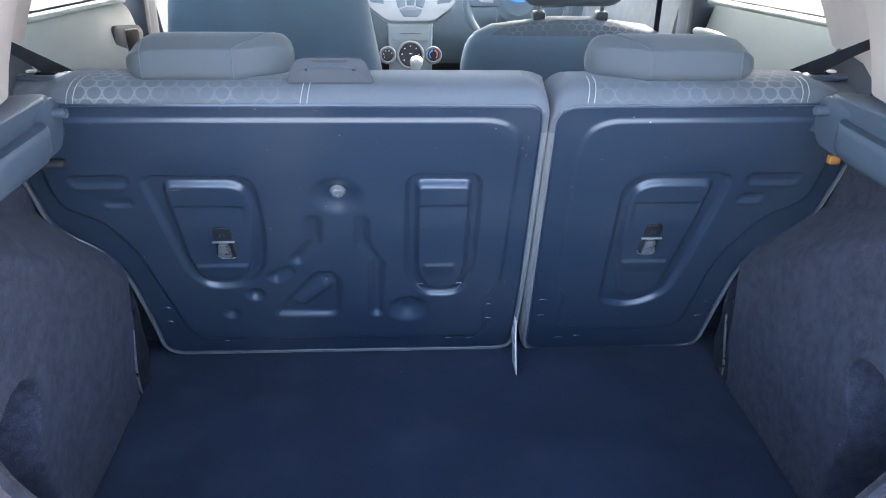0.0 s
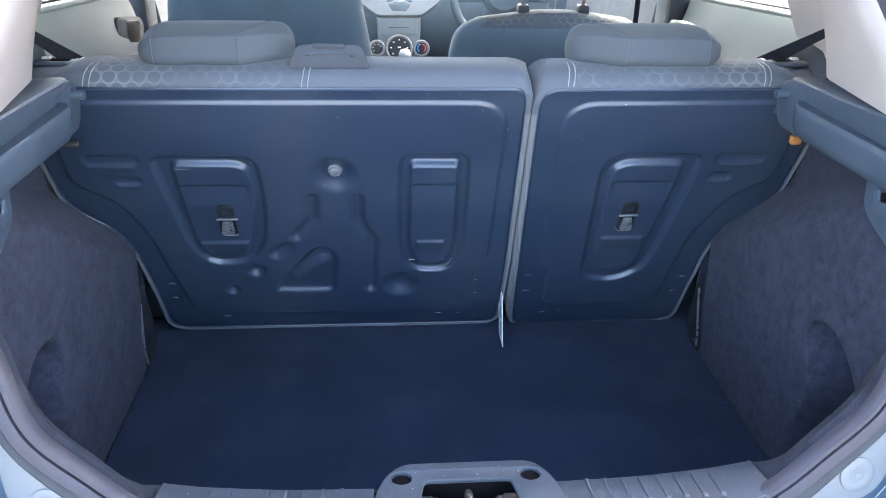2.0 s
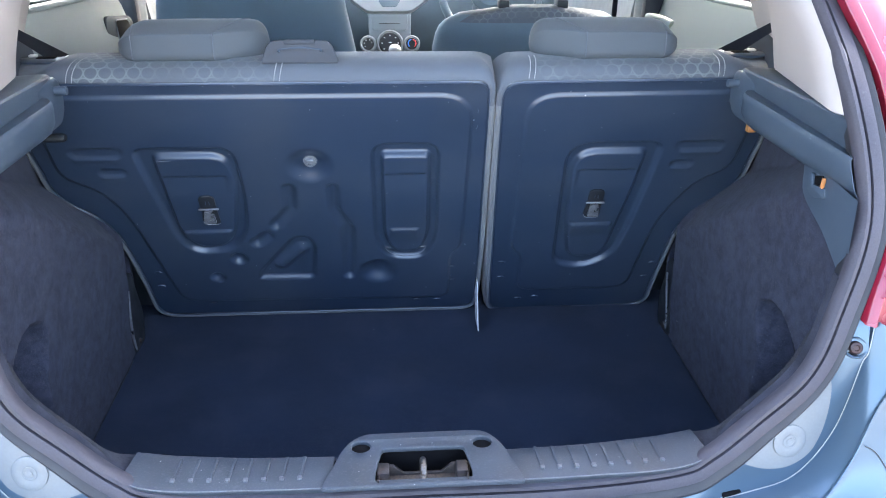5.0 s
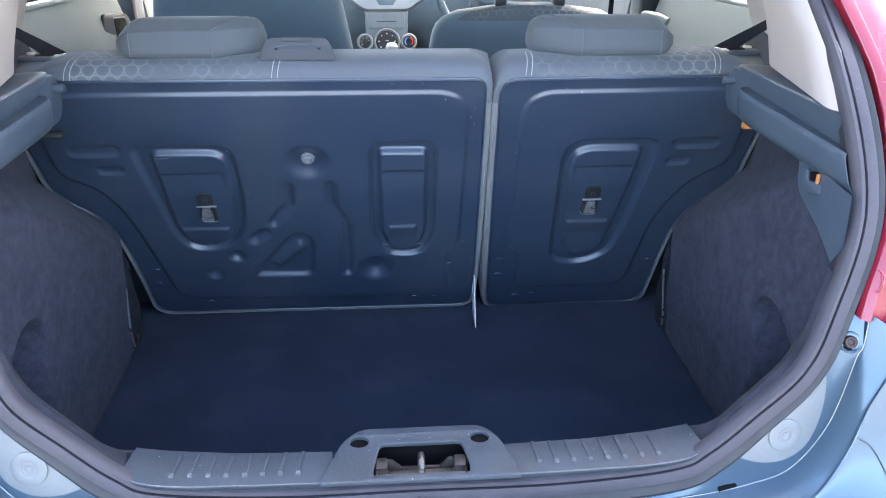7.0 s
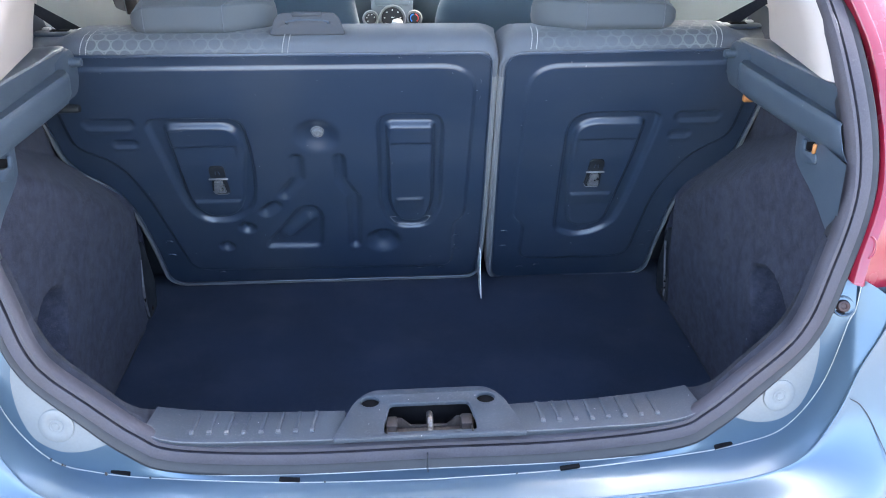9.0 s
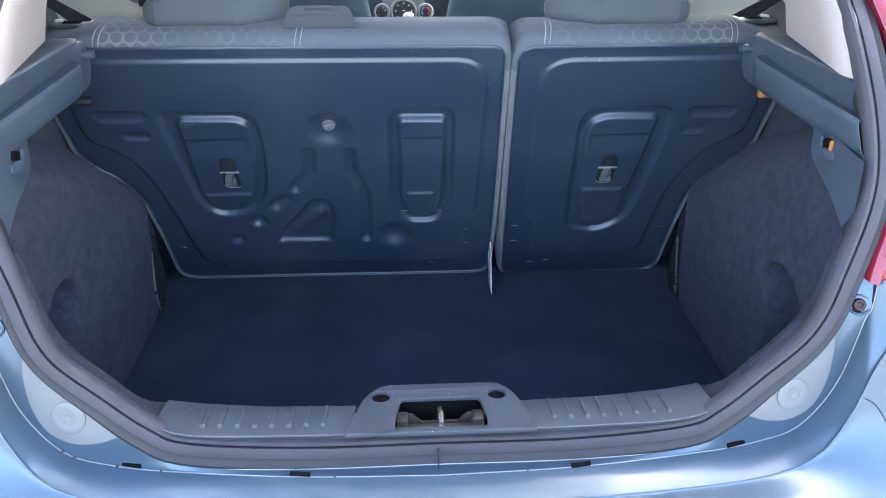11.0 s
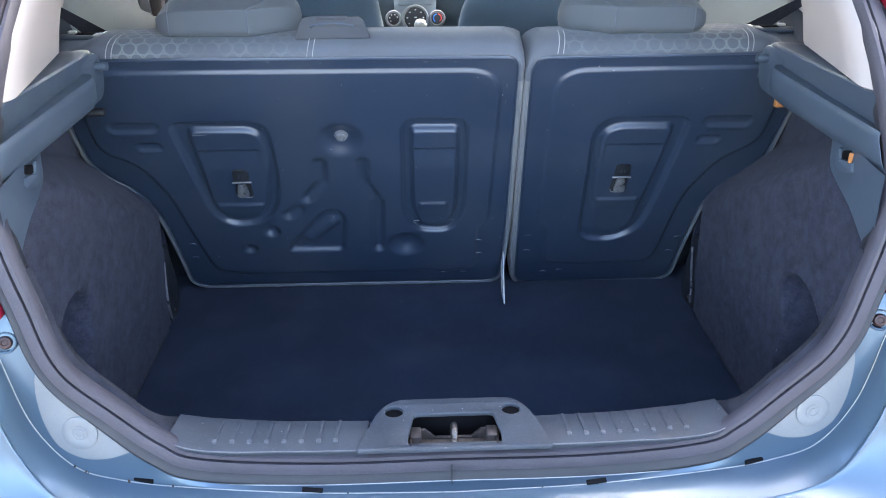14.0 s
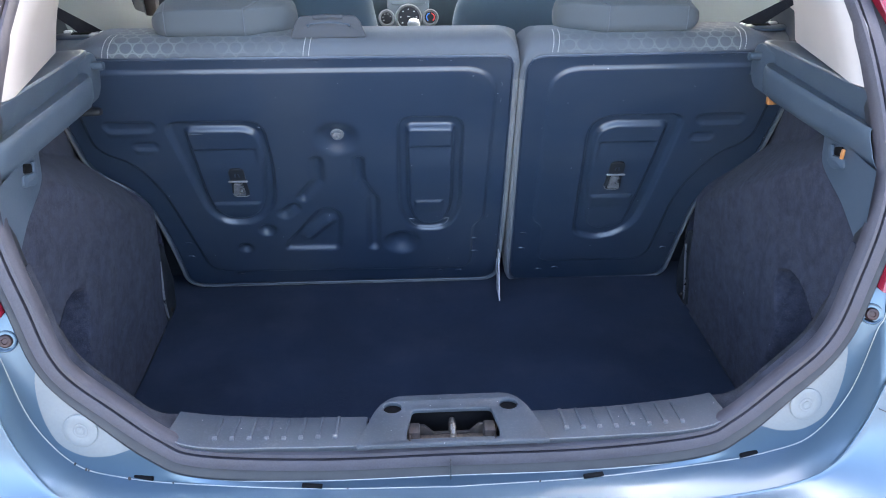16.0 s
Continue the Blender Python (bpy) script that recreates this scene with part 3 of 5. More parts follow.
# ---- tail lamps and the rest of the outer body ----
def tail_lamp(side):
    t = thing("tail_lamp", "tall red tail lamp beside the boot opening", "lamp", (side * 0.60, 0.08, 0.95), "tail lamps")
    inner = spline([(0.5255, 0.012, 0.874), (0.534, 0.024, 0.906), (0.5455, 0.036, 0.939), (0.556, 0.050, 0.97), (0.562, 0.066, 1.0), (0.563, 0.090, 1.042), (0.5605, 0.112, 1.079),
                    (0.555, 0.132, 1.115), (0.547, 0.156, 1.15), (0.524, 0.22, 1.22), (0.506, 0.29, 1.28)], 44)
    for p in inner:
        p.x -= LEFT_IN * (side < 0)
    rows = []
    for i, p in enumerate(inner):
        u = i / 43
        w = 0.011 + 0.012 * max(0.0, u - 0.55)
        tip = 0.010 * max(0.0, 1 - u * 8)
        rows.append([Vector((side * (p.x + dx), p.y + dy - 0.006, p.z - tip * dx / 0.06)) for dx, dy in
                     ((0.0, 0.024), (0.0, 0.002), (0.0012, 0.0002), (w - 0.001, -0.003), (w, -0.0025), (w + 0.0012, 0.0005), (w + 0.003, 0.001), (0.03, 0.000), (0.06, 0.010), (0.09, 0.04), (0.12, 0.09), (0.125, 0.14))])
    under = [Vector((q.x, q.y + 0.03 if q.y < 0.08 else q.y, q.z + 0.003)) for q in rows[0]]
    part("lens", loft([under] + rows), RED, t, "glossy red lens")
    tab = [Vector((side * (0.5375 + 0.0085 * math.cos(a)), 0.0145 + 0.004 * math.sin(a), 0.9215 + 0.013 * math.sin(a))) for a in (k / 10 * math.pi - 1.6 for k in range(11))]
    part("moulded_tab", tube(tab, 0.0008, 6), RED, t)
    return t


both(tail_lamp)


def quarter(side):
    """The outer side of the body, from the lamp to the front."""
    rows = []
    for z, x, y0, y1 in ((0.25, 0.78, 0.20, 3.2), (0.55, 0.83, 0.16, 3.25), (0.80, 0.84, 0.17, 3.2), (0.95, 0.80, 0.20, 3.1), (1.02, 0.765, 0.24, 2.9)):
        rows.append([Vector((side * x * (1 - 0.12 * (k / 12) ** 4 - 0.05 * (1 - k / 12) ** 6), y0 + (y1 - y0) * k / 12, z)) for k in range(13)])
    return part("side_panel", thick(loft(rows), 0.004), BLUE, body)


both(quarter)
part("roof", thick(loft([[Vector((x * 0.56, y, 1.45 + 0.035 * (1 - (x * x)) - 0.05 * ((y - 1.2) / 1.0) ** 2)) for x in (-1, -0.6, -0.2, 0.2, 0.6, 1)] for y in (0.42, 0.7, 1.1, 1.5, 1.9, 2.2)]), 0.004), BLUE, body)
part("underfloor", box(0, 1.5, 0.30, 1.5, 3.0, 0.03, 0.01), DARK, body)
part("bonnet", thick(loft([[Vector((x * 0.72, y, 0.95 - 0.12 * ((y - 2.7) / 1.0) ** 2 - 0.03 * x * x)) for x in (-1, -0.5, 0, 0.5, 1)] for y in (2.75, 3.0, 3.3, 3.6)]), 0.004), BLUE, body)


def wheel(x, y):
    w = part("wheel", lathe([(0.0, -0.09), (0.20, -0.09), (0.28, -0.088), (0.296, -0.07), (0.30, 0.0), (0.296, 0.07), (0.28, 0.088), (0.20, 0.09), (0.0, 0.09)], 40,
             pose(x, y, 0.30, 0, 90, 0)), TYRE, body)
    part("rim", lathe([(0.0, -0.094), (0.17, -0.096), (0.195, -0.092), (0.195, 0.092), (0.17, 0.096), (0.0, 0.094)], 30, pose(x, y, 0.30, 0, 90, 0)), SILVER, w)


for x in (-0.74, 0.74):
    for y in (0.52, 3.0):
        wheel(x, y)


# raised tailgate above the camera, unseen: added for shade and reflections
gate = thing("tailgate", "unseen raised pale blue tailgate added to shade the boot", "tailgate", (0, 0.42, 1.46))
def gate_at(x, t, drop=0.0):
    return Vector((x * (0.50 + 0.06 * t), 0.42 - 0.86 * t, 1.475 + 0.46 * t + 0.04 * math.sin(t * math.pi) - drop))


def gate_sheet(t0, t1, x1=1.0, drop=0.0):
    return loft([[gate_at(x * x1, t0 + (t1 - t0) * k / 6, drop) for x in (-1, -0.5, 0, 0.5, 1)] for k in range(7)])


part("gate_shell", thick(gate_sheet(0.55, 1.0), 0.03), BLUE, gate)
part("gate_head", thick(gate_sheet(0.0, 0.17), 0.03), BLUE, gate)
for sx in (-1, 1):
    part("gate_side", thick(loft([[gate_at(sx * x, 0.17 + 0.38 * k / 4) for x in (0.86, 1.0)] for k in range(5)]), 0.03), BLUE, gate)
part("gate_trim", thick(gate_sheet(0.58, 0.96, 0.88, 0.045), 0.012), TRIM, gate)
pane = part("gate_window", thick(gate_sheet(0.17, 0.55, 0.86), 0.004), TINTED, gate, "tinted rear window")
pane.visible_shadow = False


def rear_quarter(side):
    """The body beside the opening, from the waist to the roof."""
    rows = []
    for k in range(8):
        u = k / 7
        z = 1.0 + 0.46 * u
        rows.append([Vector((side * (x - 0.10 * u), y, z)) for x, y in ((0.70 - 0.02 * u, opening_y(z) * 0.8 + 0.20), (0.735, 0.47 + 0.03 * u), (0.74, 0.68))])
    return part("rear_quarter", thick(loft(rows), 0.01), BLUE, body)


both(rear_quarter)


# ---- boot floor and side trims ----
FLOOR_Z = 0.46


def floor_sheet():
    nx, ny = 56, 44
    rows = []
    for j in range(ny + 1):
        y = 0.03 + 0.87 * j / ny
        wide = 0.5485 + 0.075 * float(smooth01(np.float64(y), 0.612, 0.640))
        rows.append([Vector((wide * (2 * i / nx - 1), y, FLOOR_Z + 0.003 * noise.noise(Vector((i * 0.16, j * 0.2, 1.7))))) for i in range(nx + 1)])
    return loft(rows)


solid("floor", floor_sheet(), FLOOR_MAT, "flat dark charcoal carpeted boot floor", "floor", kind="structure")
solid("floor_pan", box(0, 0.45, FLOOR_Z - 0.016, 1.34, 0.90, 0.006, 0.001), DARK, "black pan below the boot floor", "floor", kind="structure")


def wall_x(y, z):
    """Half the width between the carpeted side trims: wheel arch ahead, hollow behind it."""
    rise = max(0.0, z - (0.710 + 0.62 * max(0.62 - y, 0.0)))
    roll = 1.75 * rise ** 1.3
    crown = 0.770 - 0.0085 * ((y - 0.228) / 0.036) ** 2
    ahead = 0.236 + 0.032 * float(smooth01(np.float64(z), 0.655, 0.735)) + 0.022 * float(smooth01(np.float64(0.64 - z), 0.0, 0.10))
    hollow = 0.165 * float(smooth01(np.float64(crown - z), 0.0, 0.016)) * (1 - float(smooth01(np.float64(y), ahead - 0.034, ahead + 0.016))) * float(smooth01(np.float64(z), 0.45, 0.50))
    lean = 0.012 * max(0.0, 0.69 - z) / 0.23
    return 0.540 + lean + min(roll, 0.062 + 0.22 * max(y - 0.39, 0.0)) + hollow


def side_trim(side):
    rows = []
    for k in range(131):
        z = FLOOR_Z - 0.004 + (1.02 - FLOOR_Z) * k / 130
        rows.append([Vector((side * (wall_x(y, z) + 0.0015 * noise.noise(Vector((y * 18, z * 18, side)))), max(y, opening_y(z) + 0.016), z)) for y in (0.03 + 0.61 * j / 170 for j in range(171))])
    bm = loft(rows)
    # the front end turns outward behind the seat
    front = [Vector((r[-1].x + side * 0.03, r[-1].y + 0.012, r[-1].z)) for r in rows]
    far = [Vector((r[-1].x + side * 0.16, r[-1].y + 0.02, r[-1].z)) for r in rows]
    bm = join(bm, loft([[r[-1] for r in rows], front, far]))
    bmesh.ops.remove_doubles(bm, verts=bm.verts, dist=1e-5)
    return solid("boot_side_trim", bm, CARPET, "charcoal felt-carpeted wheel arch trim lining the boot side", "trim", "boot side trims", "structure")


both(side_trim)

# carpeted lip behind the seal
lip_in = [p for p in ring_at(0.036, -0.004)]


def lip(side):
    rows = []
    a = mid + side * int(2.97 / 9 * (N_HALF - 1))
    b = mid + side * int(6.40 / 9 * (N_HALF - 1))
    step, a0 = side, a
    for i in range(a, b + step, step):
        p, n = lip_in[i], ins[i]
        out = -n
        p = p - Vector((0, 0, 0.007 * max(0.0, 1 - (i - a) / (0.22 * (b - a)))))
        u = (i - a) / (b - a)
        deep = 0.035 + 0.030 * max(0.0, 1 - u / 0.22) ** 1.5 - 0.020 * max(0.0, u - 0.75) / 0.25
        rows.append([p, p + Vector((0, 0.012, 0.002)), p + Vector((0, deep * 0.5, 0.001)) + out * 0.004, p + Vector((0, deep * 0.85, 0)) + out * 0.008,
                     p + Vector((0, deep, 0)) + out * 0.014, p + Vector((0, deep, 0)) + out * 0.05, p + Vector((0, deep * 0.9, 0)) + out * (0.16 if u < 0.6 else 0.05)])
    t = solid("boot_lip_carpet", loft(rows), LIP_CARPET, "charcoal carpet rolled over the boot lip inside the seal", "carpet", "boot lip carpets", "structure")
    # loose fibres along the roll
    rng = np.random.default_rng(11 + side)
    verts, faces = [], []
    for _ in range(700):
        i = int(rng.integers(0, len(rows) - 1))
        j = int(rng.integers(2, 5))
        a, b = Vector(rows[i][j]).lerp(Vector(rows[i + 1][j]), float(rng.random())), Vector(rows[i][j + 1])
        q = a.lerp(b, 0.9 * float(rng.random()))
        way = Vector(rng.normal(0, 1, 3)).normalized() + 0.8 * ins[a0 + side * i] + Vector((0, 0.3, 0.2))
        tip = q + way.normalized() * float(rng.uniform(0.002, 0.006))
        w = Vector(rng.normal(0, 1, 3)).normalized() * 0.00022
        verts += [q - w, q + w, tip]
        faces.append((len(verts) - 3, len(verts) - 2, len(verts) - 1))
    me = bpy.data.meshes.new("loose_fibres")
    me.from_pydata([tuple(v) for v in verts], [], faces)
    me.materials.append(LIP_CARPET)
    fibres = new("loose_fibres", me)
    fibres.parent = t
    return t


both(lip)

# inner wall below the sill
solid("sill_wall", thick(loft([[Vector((x, 0.028, z)) for x in (-0.56, -0.2, 0.2, 0.56)] for z in (FLOOR_Z - 0.01, 0.58, 0.69)]), 0.006), CARPET,
      "charcoal carpeted wall below the boot sill", "wall", kind="structure")


# ---- parcel shelf supports ----
def shelf_support(side):
    t = thing("parcel_shelf_support", "grey moulded plastic parcel shelf support along the boot side", "shelf support", (side * 0.53, 0.28, 1.03), "parcel shelf supports")
    rows = []
    for k in range(25):
        u = k / 24
        y = 0.05 + 0.35 * u
        e = 0.514 - 0.012 * u
        g = 0.008 * float(smooth01(np.float64(y), 0.11, 0.20))
        end = 0.012 * max(0, (u - 0.92) / 0.08) ** 2
        sec = [(e + 0.050, 1.048), (e + 0.012 + g, 1.0475), (e + 0.007, 1.0495), (e + 0.0025, 1.0500), (e, 1.0465), (e - 0.0005, 1.040), (e + 0.0015, 1.018), (e + 0.005 + end, 1.008), (e + 0.018, 0.998),
               (e + 0.06, 0.982), (e + (0.15 if y > 0.2 else 0.07), 0.975)]
        rows.append([Vector((side * (x + end), max(y, opening_y(z) - 0.004), z)) for x, z in sec])
    last = [Vector((side * (abs(p.x) + 0.010), p.y + 0.004, p.z - 0.001)) for p in rows[-1]]
    far = [Vector((side * (abs(p.x) + 0.08), p.y + 0.007, p.z - 0.001)) for p in rows[-1]]
    part("lower_ledge", loft(rows + [last, far]), TRIM, t)
    # the face above the ledge runs on to a rounded end that carries the pin
    rows = []
    for k in range(21):
        y = 0.08 + 0.395 * k / 20
        wrap = 0.022 * max(0.0, (y - 0.445) / 0.03) ** 2
        s = min(max((y - 0.15) / 0.31, -0.1), 1)
        top, zt = 0.514 + 0.014 * s, 1.0895 - 0.0185 * s
        deep = 0.06 if y > 0.2 else 0.03
        rows.append([Vector((side * (x + wrap), max(y, opening_y(z) - 0.002), z - 0.25 * wrap)) for x, z in ((top + deep, zt - 0.003), (top + 0.008, zt + 0.0012), (top + 0.002, zt), (top, zt - 0.003), (top + 0.0015, zt - 0.010), (0.5265 + 0.002 * s, 1.055), (0.5285, 1.046), (0.5275, 1.02), (0.54, 1.0))])
    part("upper_face", loft(rows), TRIM, t)
    prof = rounded([(0.40, 0.998), (0.468, 0.998), (0.484, 1.03), (0.472, 1.060), (0.44, 1.062), (0.40, 1.062)], [0.01, 0.022, 0.02, 0.012, 0.004, 0.004], 6)
    m = Matrix(((0, 0, side, side * 0.5665), (1, 0, 0, 0), (0, 1, 0, 0), (0, 0, 0, 1)))
    part("end_block", plate(prof, (), 0.068, 0.005, m), TRIM, t)
    part("pivot_pin", lathe([(0.0, -0.012), (0.0068, -0.012), (0.0068, 0.022), (0.0062, 0.026), (0.0, 0.0265)], 18, pose(side * 0.536, 0.456, 1.046, 0, -90 * side, 0)), TRIM, t,
         "stub pin for the parcel shelf")
    if side < 0:
        part("stub_peg", lathe([(0.0, 0.0), (0.009, 0.0), (0.009, 0.03), (0.007, 0.034), (0.0, 0.034)], 16, pose(-0.592, 0.532, 0.948, 0, 90, 0), (0.8, 1.0)), DARK, t, "black stub peg beside the seat back")
    return t


both(shelf_support)


def hook_panel(side):
    """The plastic corner piece below the support, with its bag hook."""
    t = thing("quarter_trim_panel", "grey plastic corner trim with a bag hook below the shelf support", "trim panel", (side * 0.52, 0.14, 0.95), "quarter trim panels")
    low = spline([(0.214, 1.000), (0.210, 0.972), (0.196, 0.959), (0.166, 0.950), (0.126, 0.940), (0.081, 0.921), (0.045, 0.906)], 16)
    rows = []
    for i in range(16):
        y, z = low[i].x, low[i].y
        yt = 0.232 - 0.167 * i / 15
        rows.append([Vector((side * (0.505 + 0.105 * (yy - 0.03) + 0.003 * (1 - (zz - z) / max(1.01 - z, 0.01))), yy, zz)) for yy, zz in
                     ((y + (yt - y) * s * 0.5, z + (1.012 - z) * s) for s in (0.0, 0.05, 0.25, 0.5, 0.75, 1.0))])
    edge_row = [[Vector((r[0].x + side * 0.010, r[0].y + 0.002, r[0].z + 0.002)) for r in rows]]
    bm = loft(rows)
    bm = join(bm, loft([[r[0] for r in rows], edge_row[0]]))
    bmesh.ops.remove_doubles(bm, verts=bm.verts, dist=1e-5)
    part("panel", bm, TRIM, t)
    mh = Matrix(((0, 0, side, side * 0.5215), (1, 0, 0, 0), (0, 1, 0, 0), (0, 0, 0, 1)))
    # black plate in place of the hook's shaded hollow
    part("hook_slot", plate(rounded([(0.145, 0.997), (0.163, 0.991), (0.166, 1.000), (0.149, 1.006)], 0.003, 3), (), 0.010, 0.001, mh), SLOT, t, "black plate for the shade in the bag hook")
    part("bag_hook", plate(rounded([(0.136, 0.984), (0.164, 0.975), (0.175, 0.979), (0.181, 0.999), (0.175, 1.003), (0.168, 0.989), (0.141, 0.995)], [0.003, 0.004, 0.006, 0.004, 0.003, 0.003, 0.003], 4), (),
         0.003, 0.0009, mh @ pose(-0.002, -0.001, -0.0045)), TRIM, t)
    if side > 0:
        part("hook_marker", box(0.514, 0.142, 1.000, 0.005, 0.005, 0.014, 0.002), ORANGE, t, "small orange marker in the hook")
    return t


both(hook_panel)
latch_flag = thing("seat_latch_indicator", "small orange plastic seat latch indicator beside the seat back", "latch", (0.60, 0.535, 0.947))
part("flag", box(0.600, 0.532, 0.947, 0.018, 0.012, 0.015, 0.003), ORANGE, latch_flag)
part("stem", box(0.618, 0.552, 0.944, 0.040, 0.040, 0.010, 0.003), DARK, latch_flag, "black stem into the seat side")


def quarter_shelf(side):
    """Trim beside the seat shoulder with the belt's slot."""
    t = thing("belt_slot_trim", "dark grey trim beside the rear seat with a belt slot", "trim", (side * 0.64, 0.6, 1.05), "belt slot trims")
    rows = [[Vector((side * x, y, z - 0.02 * (y - 0.47) / 0.4)) for x, z in ((0.545, 1.0), (0.548, 1.045), (0.556, 1.0545), (0.60, 1.0560), (0.655, 1.058), (0.70, 1.066), (0.72, 1.075))] for y in (0.44, 0.5, 0.56, 0.62, 0.67, 0.70)]
    part("cover", thick(loft(rows), 0.004), TRIM, t)
    rim = [(0.45, 0.584), (0.50, 0.606), (0.55, 0.627), (0.60, 0.645), (0.65, 0.658), (0.70, 0.668), (0.72, 0.672)]
    rows = [[Vector((side * (x + dx), y, z)) for dx, z in ((-0.014, 1.040), (-0.009, 1.060), (-0.003, 1.072), (0.004, 1.0785), (0.014, 1.080), (0.05, 1.079))] for y, x in rim]
    part("raised_edge", thick(loft(rows), 0.003), MATT, t)
    part("slot_plate", lathe([(0.0, 0.0), (0.034, 0.0), (0.034, 0.003), (0.030, 0.005), (0.0, 0.005)], 24, pose(side * 0.606, 0.625, 1.0515, -3, 0, 0), (1.30, 0.75)), TRIM, t, "oval grey rim of the belt slot")
    # black bar painted as the slot's inner shade
    part("slot_gap", box(side * 0.602, 0.632, 1.0562, 0.030, 0.016, 0.003, 0.001), SLOT, t, "black bar for the shade in the belt slot")
    # highlights at the slot's ends, made as white blocks
    for dx, dy in ((-0.042, 0.008), (0.022, 0.018)):
        part("slot_glint", box(side * (0.606 + dx), 0.625 + dy, 1.0575, 0.014, 0.010, 0.004, 0.0018, None), WHITE, t, "white block for the highlight at the belt slot's end")
    return t


both(quarter_shelf)


def seat_belt(side):
    """A strap that leaves its slot flat and twists edge-on towards the pillar."""
    near = spline([(0.600, 0.735, 1.036), (0.600, 0.70, 1.052), (0.600, 0.544, 1.121), (0.600, 0.44, 1.168)], 14)
    far = spline([(0.600, 0.640, 1.050), (0.600, 0.62, 1.064), (0.600, 0.538, 1.108), (0.600, 0.45, 1.150)], 14)
    rows = [[Vector((side * (p.x + dx), p.y, p.z)) for p, dx in ((a, 0), (b, 0.004), (b, 0.0055), (a, 0.0015))] for a, b in zip(near, far)]
    return solid("seat_belt", loft(rows, close_v=True, cap=True), STRAP, "black woven seat belt running up from its slot", "seat belt", "rear seat belts")


both(seat_belt)


# ---- pillars ----
def pillar(side):
    rows = []
    for k in range(10):
        u = k / 9
        z = 1.084 + 0.33 * u
        yr = opening_y(z) + 0.035
        yf = 0.416 + 0.06 * u + 0.17 * u * u
        xs = 0.510 - 0.10 * max(z - 1.10, 0)
        xr, xf = xs - 0.004, 0.556 - 0.05 * u
        if k == 0:
            yr, z = 0.150, 1.0915
        rows.append([Vector((side * (xs + 0.014), opening_y(z) - 0.006, z)), Vector((side * (xs + 0.002), opening_y(z) + 0.008, z)), Vector((side * xr, yr, z))]
                    + [Vector((side * (xr + (xf - xr) * s - 0.010 * math.sin(s * math.pi) * min(3 * u, 1)), yr + (yf - yr) * s, z - 0.010 * s * (k == 0))) for s in (0.15, 0.4, 0.7, 0.92)]
                    + [Vector((side * (xf + 0.004), yf, z - 0.010 * (k == 0))), Vector((side * (xf + 0.03), yf + 0.01, z))])
    foot = [Vector((p.x + side * 0.012, p.y, p.z - 0.006)) for p in rows[0]]
    return solid("pillar", loft([foot] + rows), CREAM, "cream plastic rear pillar trim beside the opening", "pillar", "rear pillars", "structure")


both(pillar)


# ---- sill plate with latch well ----
SILL_Z = 0.712


def sill_z(x):
    """The wings rise a little towards their ends."""
    return SILL_Z + 0.0045 * float(smooth01(np.float64(x), 0.19, 0.32)) + 0.005 * float(smooth01(np.float64(x), 0.29, 0.35))


sill = thing("sill_plate", "grey grained plastic boot sill plate with ribbed wings", "sill plate", (0, -0.01, SILL_Z))


def wing(side):
    xs = [0.105 + (0.348 - 0.105) * k / 20 for k in range(21)]
    front = spline([(0.105, -0.0485, 0), (0.16, -0.0480, 0), (0.215, -0.0468, 0), (0.262, -0.0480, 0), (0.298, -0.0462, 0), (0.326, -0.0420, 0), (0.348, -0.0312, 0)], 81)
    low = [(x, min(front, key=lambda p: abs(p.x - x)).y) for x in xs]
    n = 21
    rows = []
    for i in range(n):
        x = xs[i]
        a, b = low[i][1], (0.006 + 0.013 * (x / 0.343) ** 2)
        xe = x - (0.008 if i == n - 1 else 0)
        h = sill_z(x)
        rows.append([Vector((side * x, a + 0.012, h - 0.026)), Vector((side * x, a + 0.005, h - 0.012)), Vector((side * x, a + 0.0015, h - 0.005)), Vector((side * x, a + 0.0002, h - 0.0022)), Vector((side * x, a + 0.0006, h - 0.0006)), Vector((side * x, a + 0.003, h)),
                     Vector((side * (x + xe) / 2, (a + b) / 2, h)), Vector((side * xe, b - 0.003, h)), Vector((side * xe, b, h - 0.002)), Vector((side * xe, b + 0.002, h - 0.03))])
    w = part("wing", loft(rows, cap=True), SCUFF, sill)
    part("pale_rim", tube([Vector((side * x, y + 0.0008, sill_z(x) - 0.0004)) for x, y in low], 0.0008, 6), PALE_SILL, w, "pale front edge")
    for k in range(8):
        x = 0.142 + 0.0208 * k
        r = plate(rounded([(-0.0016, -0.021), (0.0016, -0.021), (0.0016, 0.016), (-0.0016, 0.016)], 0.0008, 2), (), 0.0020, 0.0006, pose(side * x, -0.010, sill_z(x) + 0.0001, 0, 0, 5 * side))
        part("rib", r, SCUFF, w)
        # each rib foot's highlight is put into its paler colour
        part("rib_foot", box(side * (x + 0.0015), -0.0305, sill_z(x) + 0.0004, 0.0055, 0.0050, 0.0052, 0.0008), PALE_SILL, w, "foot of the rib, paler to stand for its highlight")
    return w


both(wing)
cover = rounded([(-0.116, -0.0530), (0.118, -0.0530), (0.098, 0.014), (0.080, 0.037), (-0.072, 0.037), (-0.092, 0.016)], [0.004, 0.004, 0.02, 0.02, 0.02, 0.02], 6)
well = rounded([(-0.0565, -0.0500), (0.0585, -0.0500), (0.0615, -0.034), (0.054, 0.011), (-0.049, 0.011), (-0.0575, -0.034)], 0.008, 5)
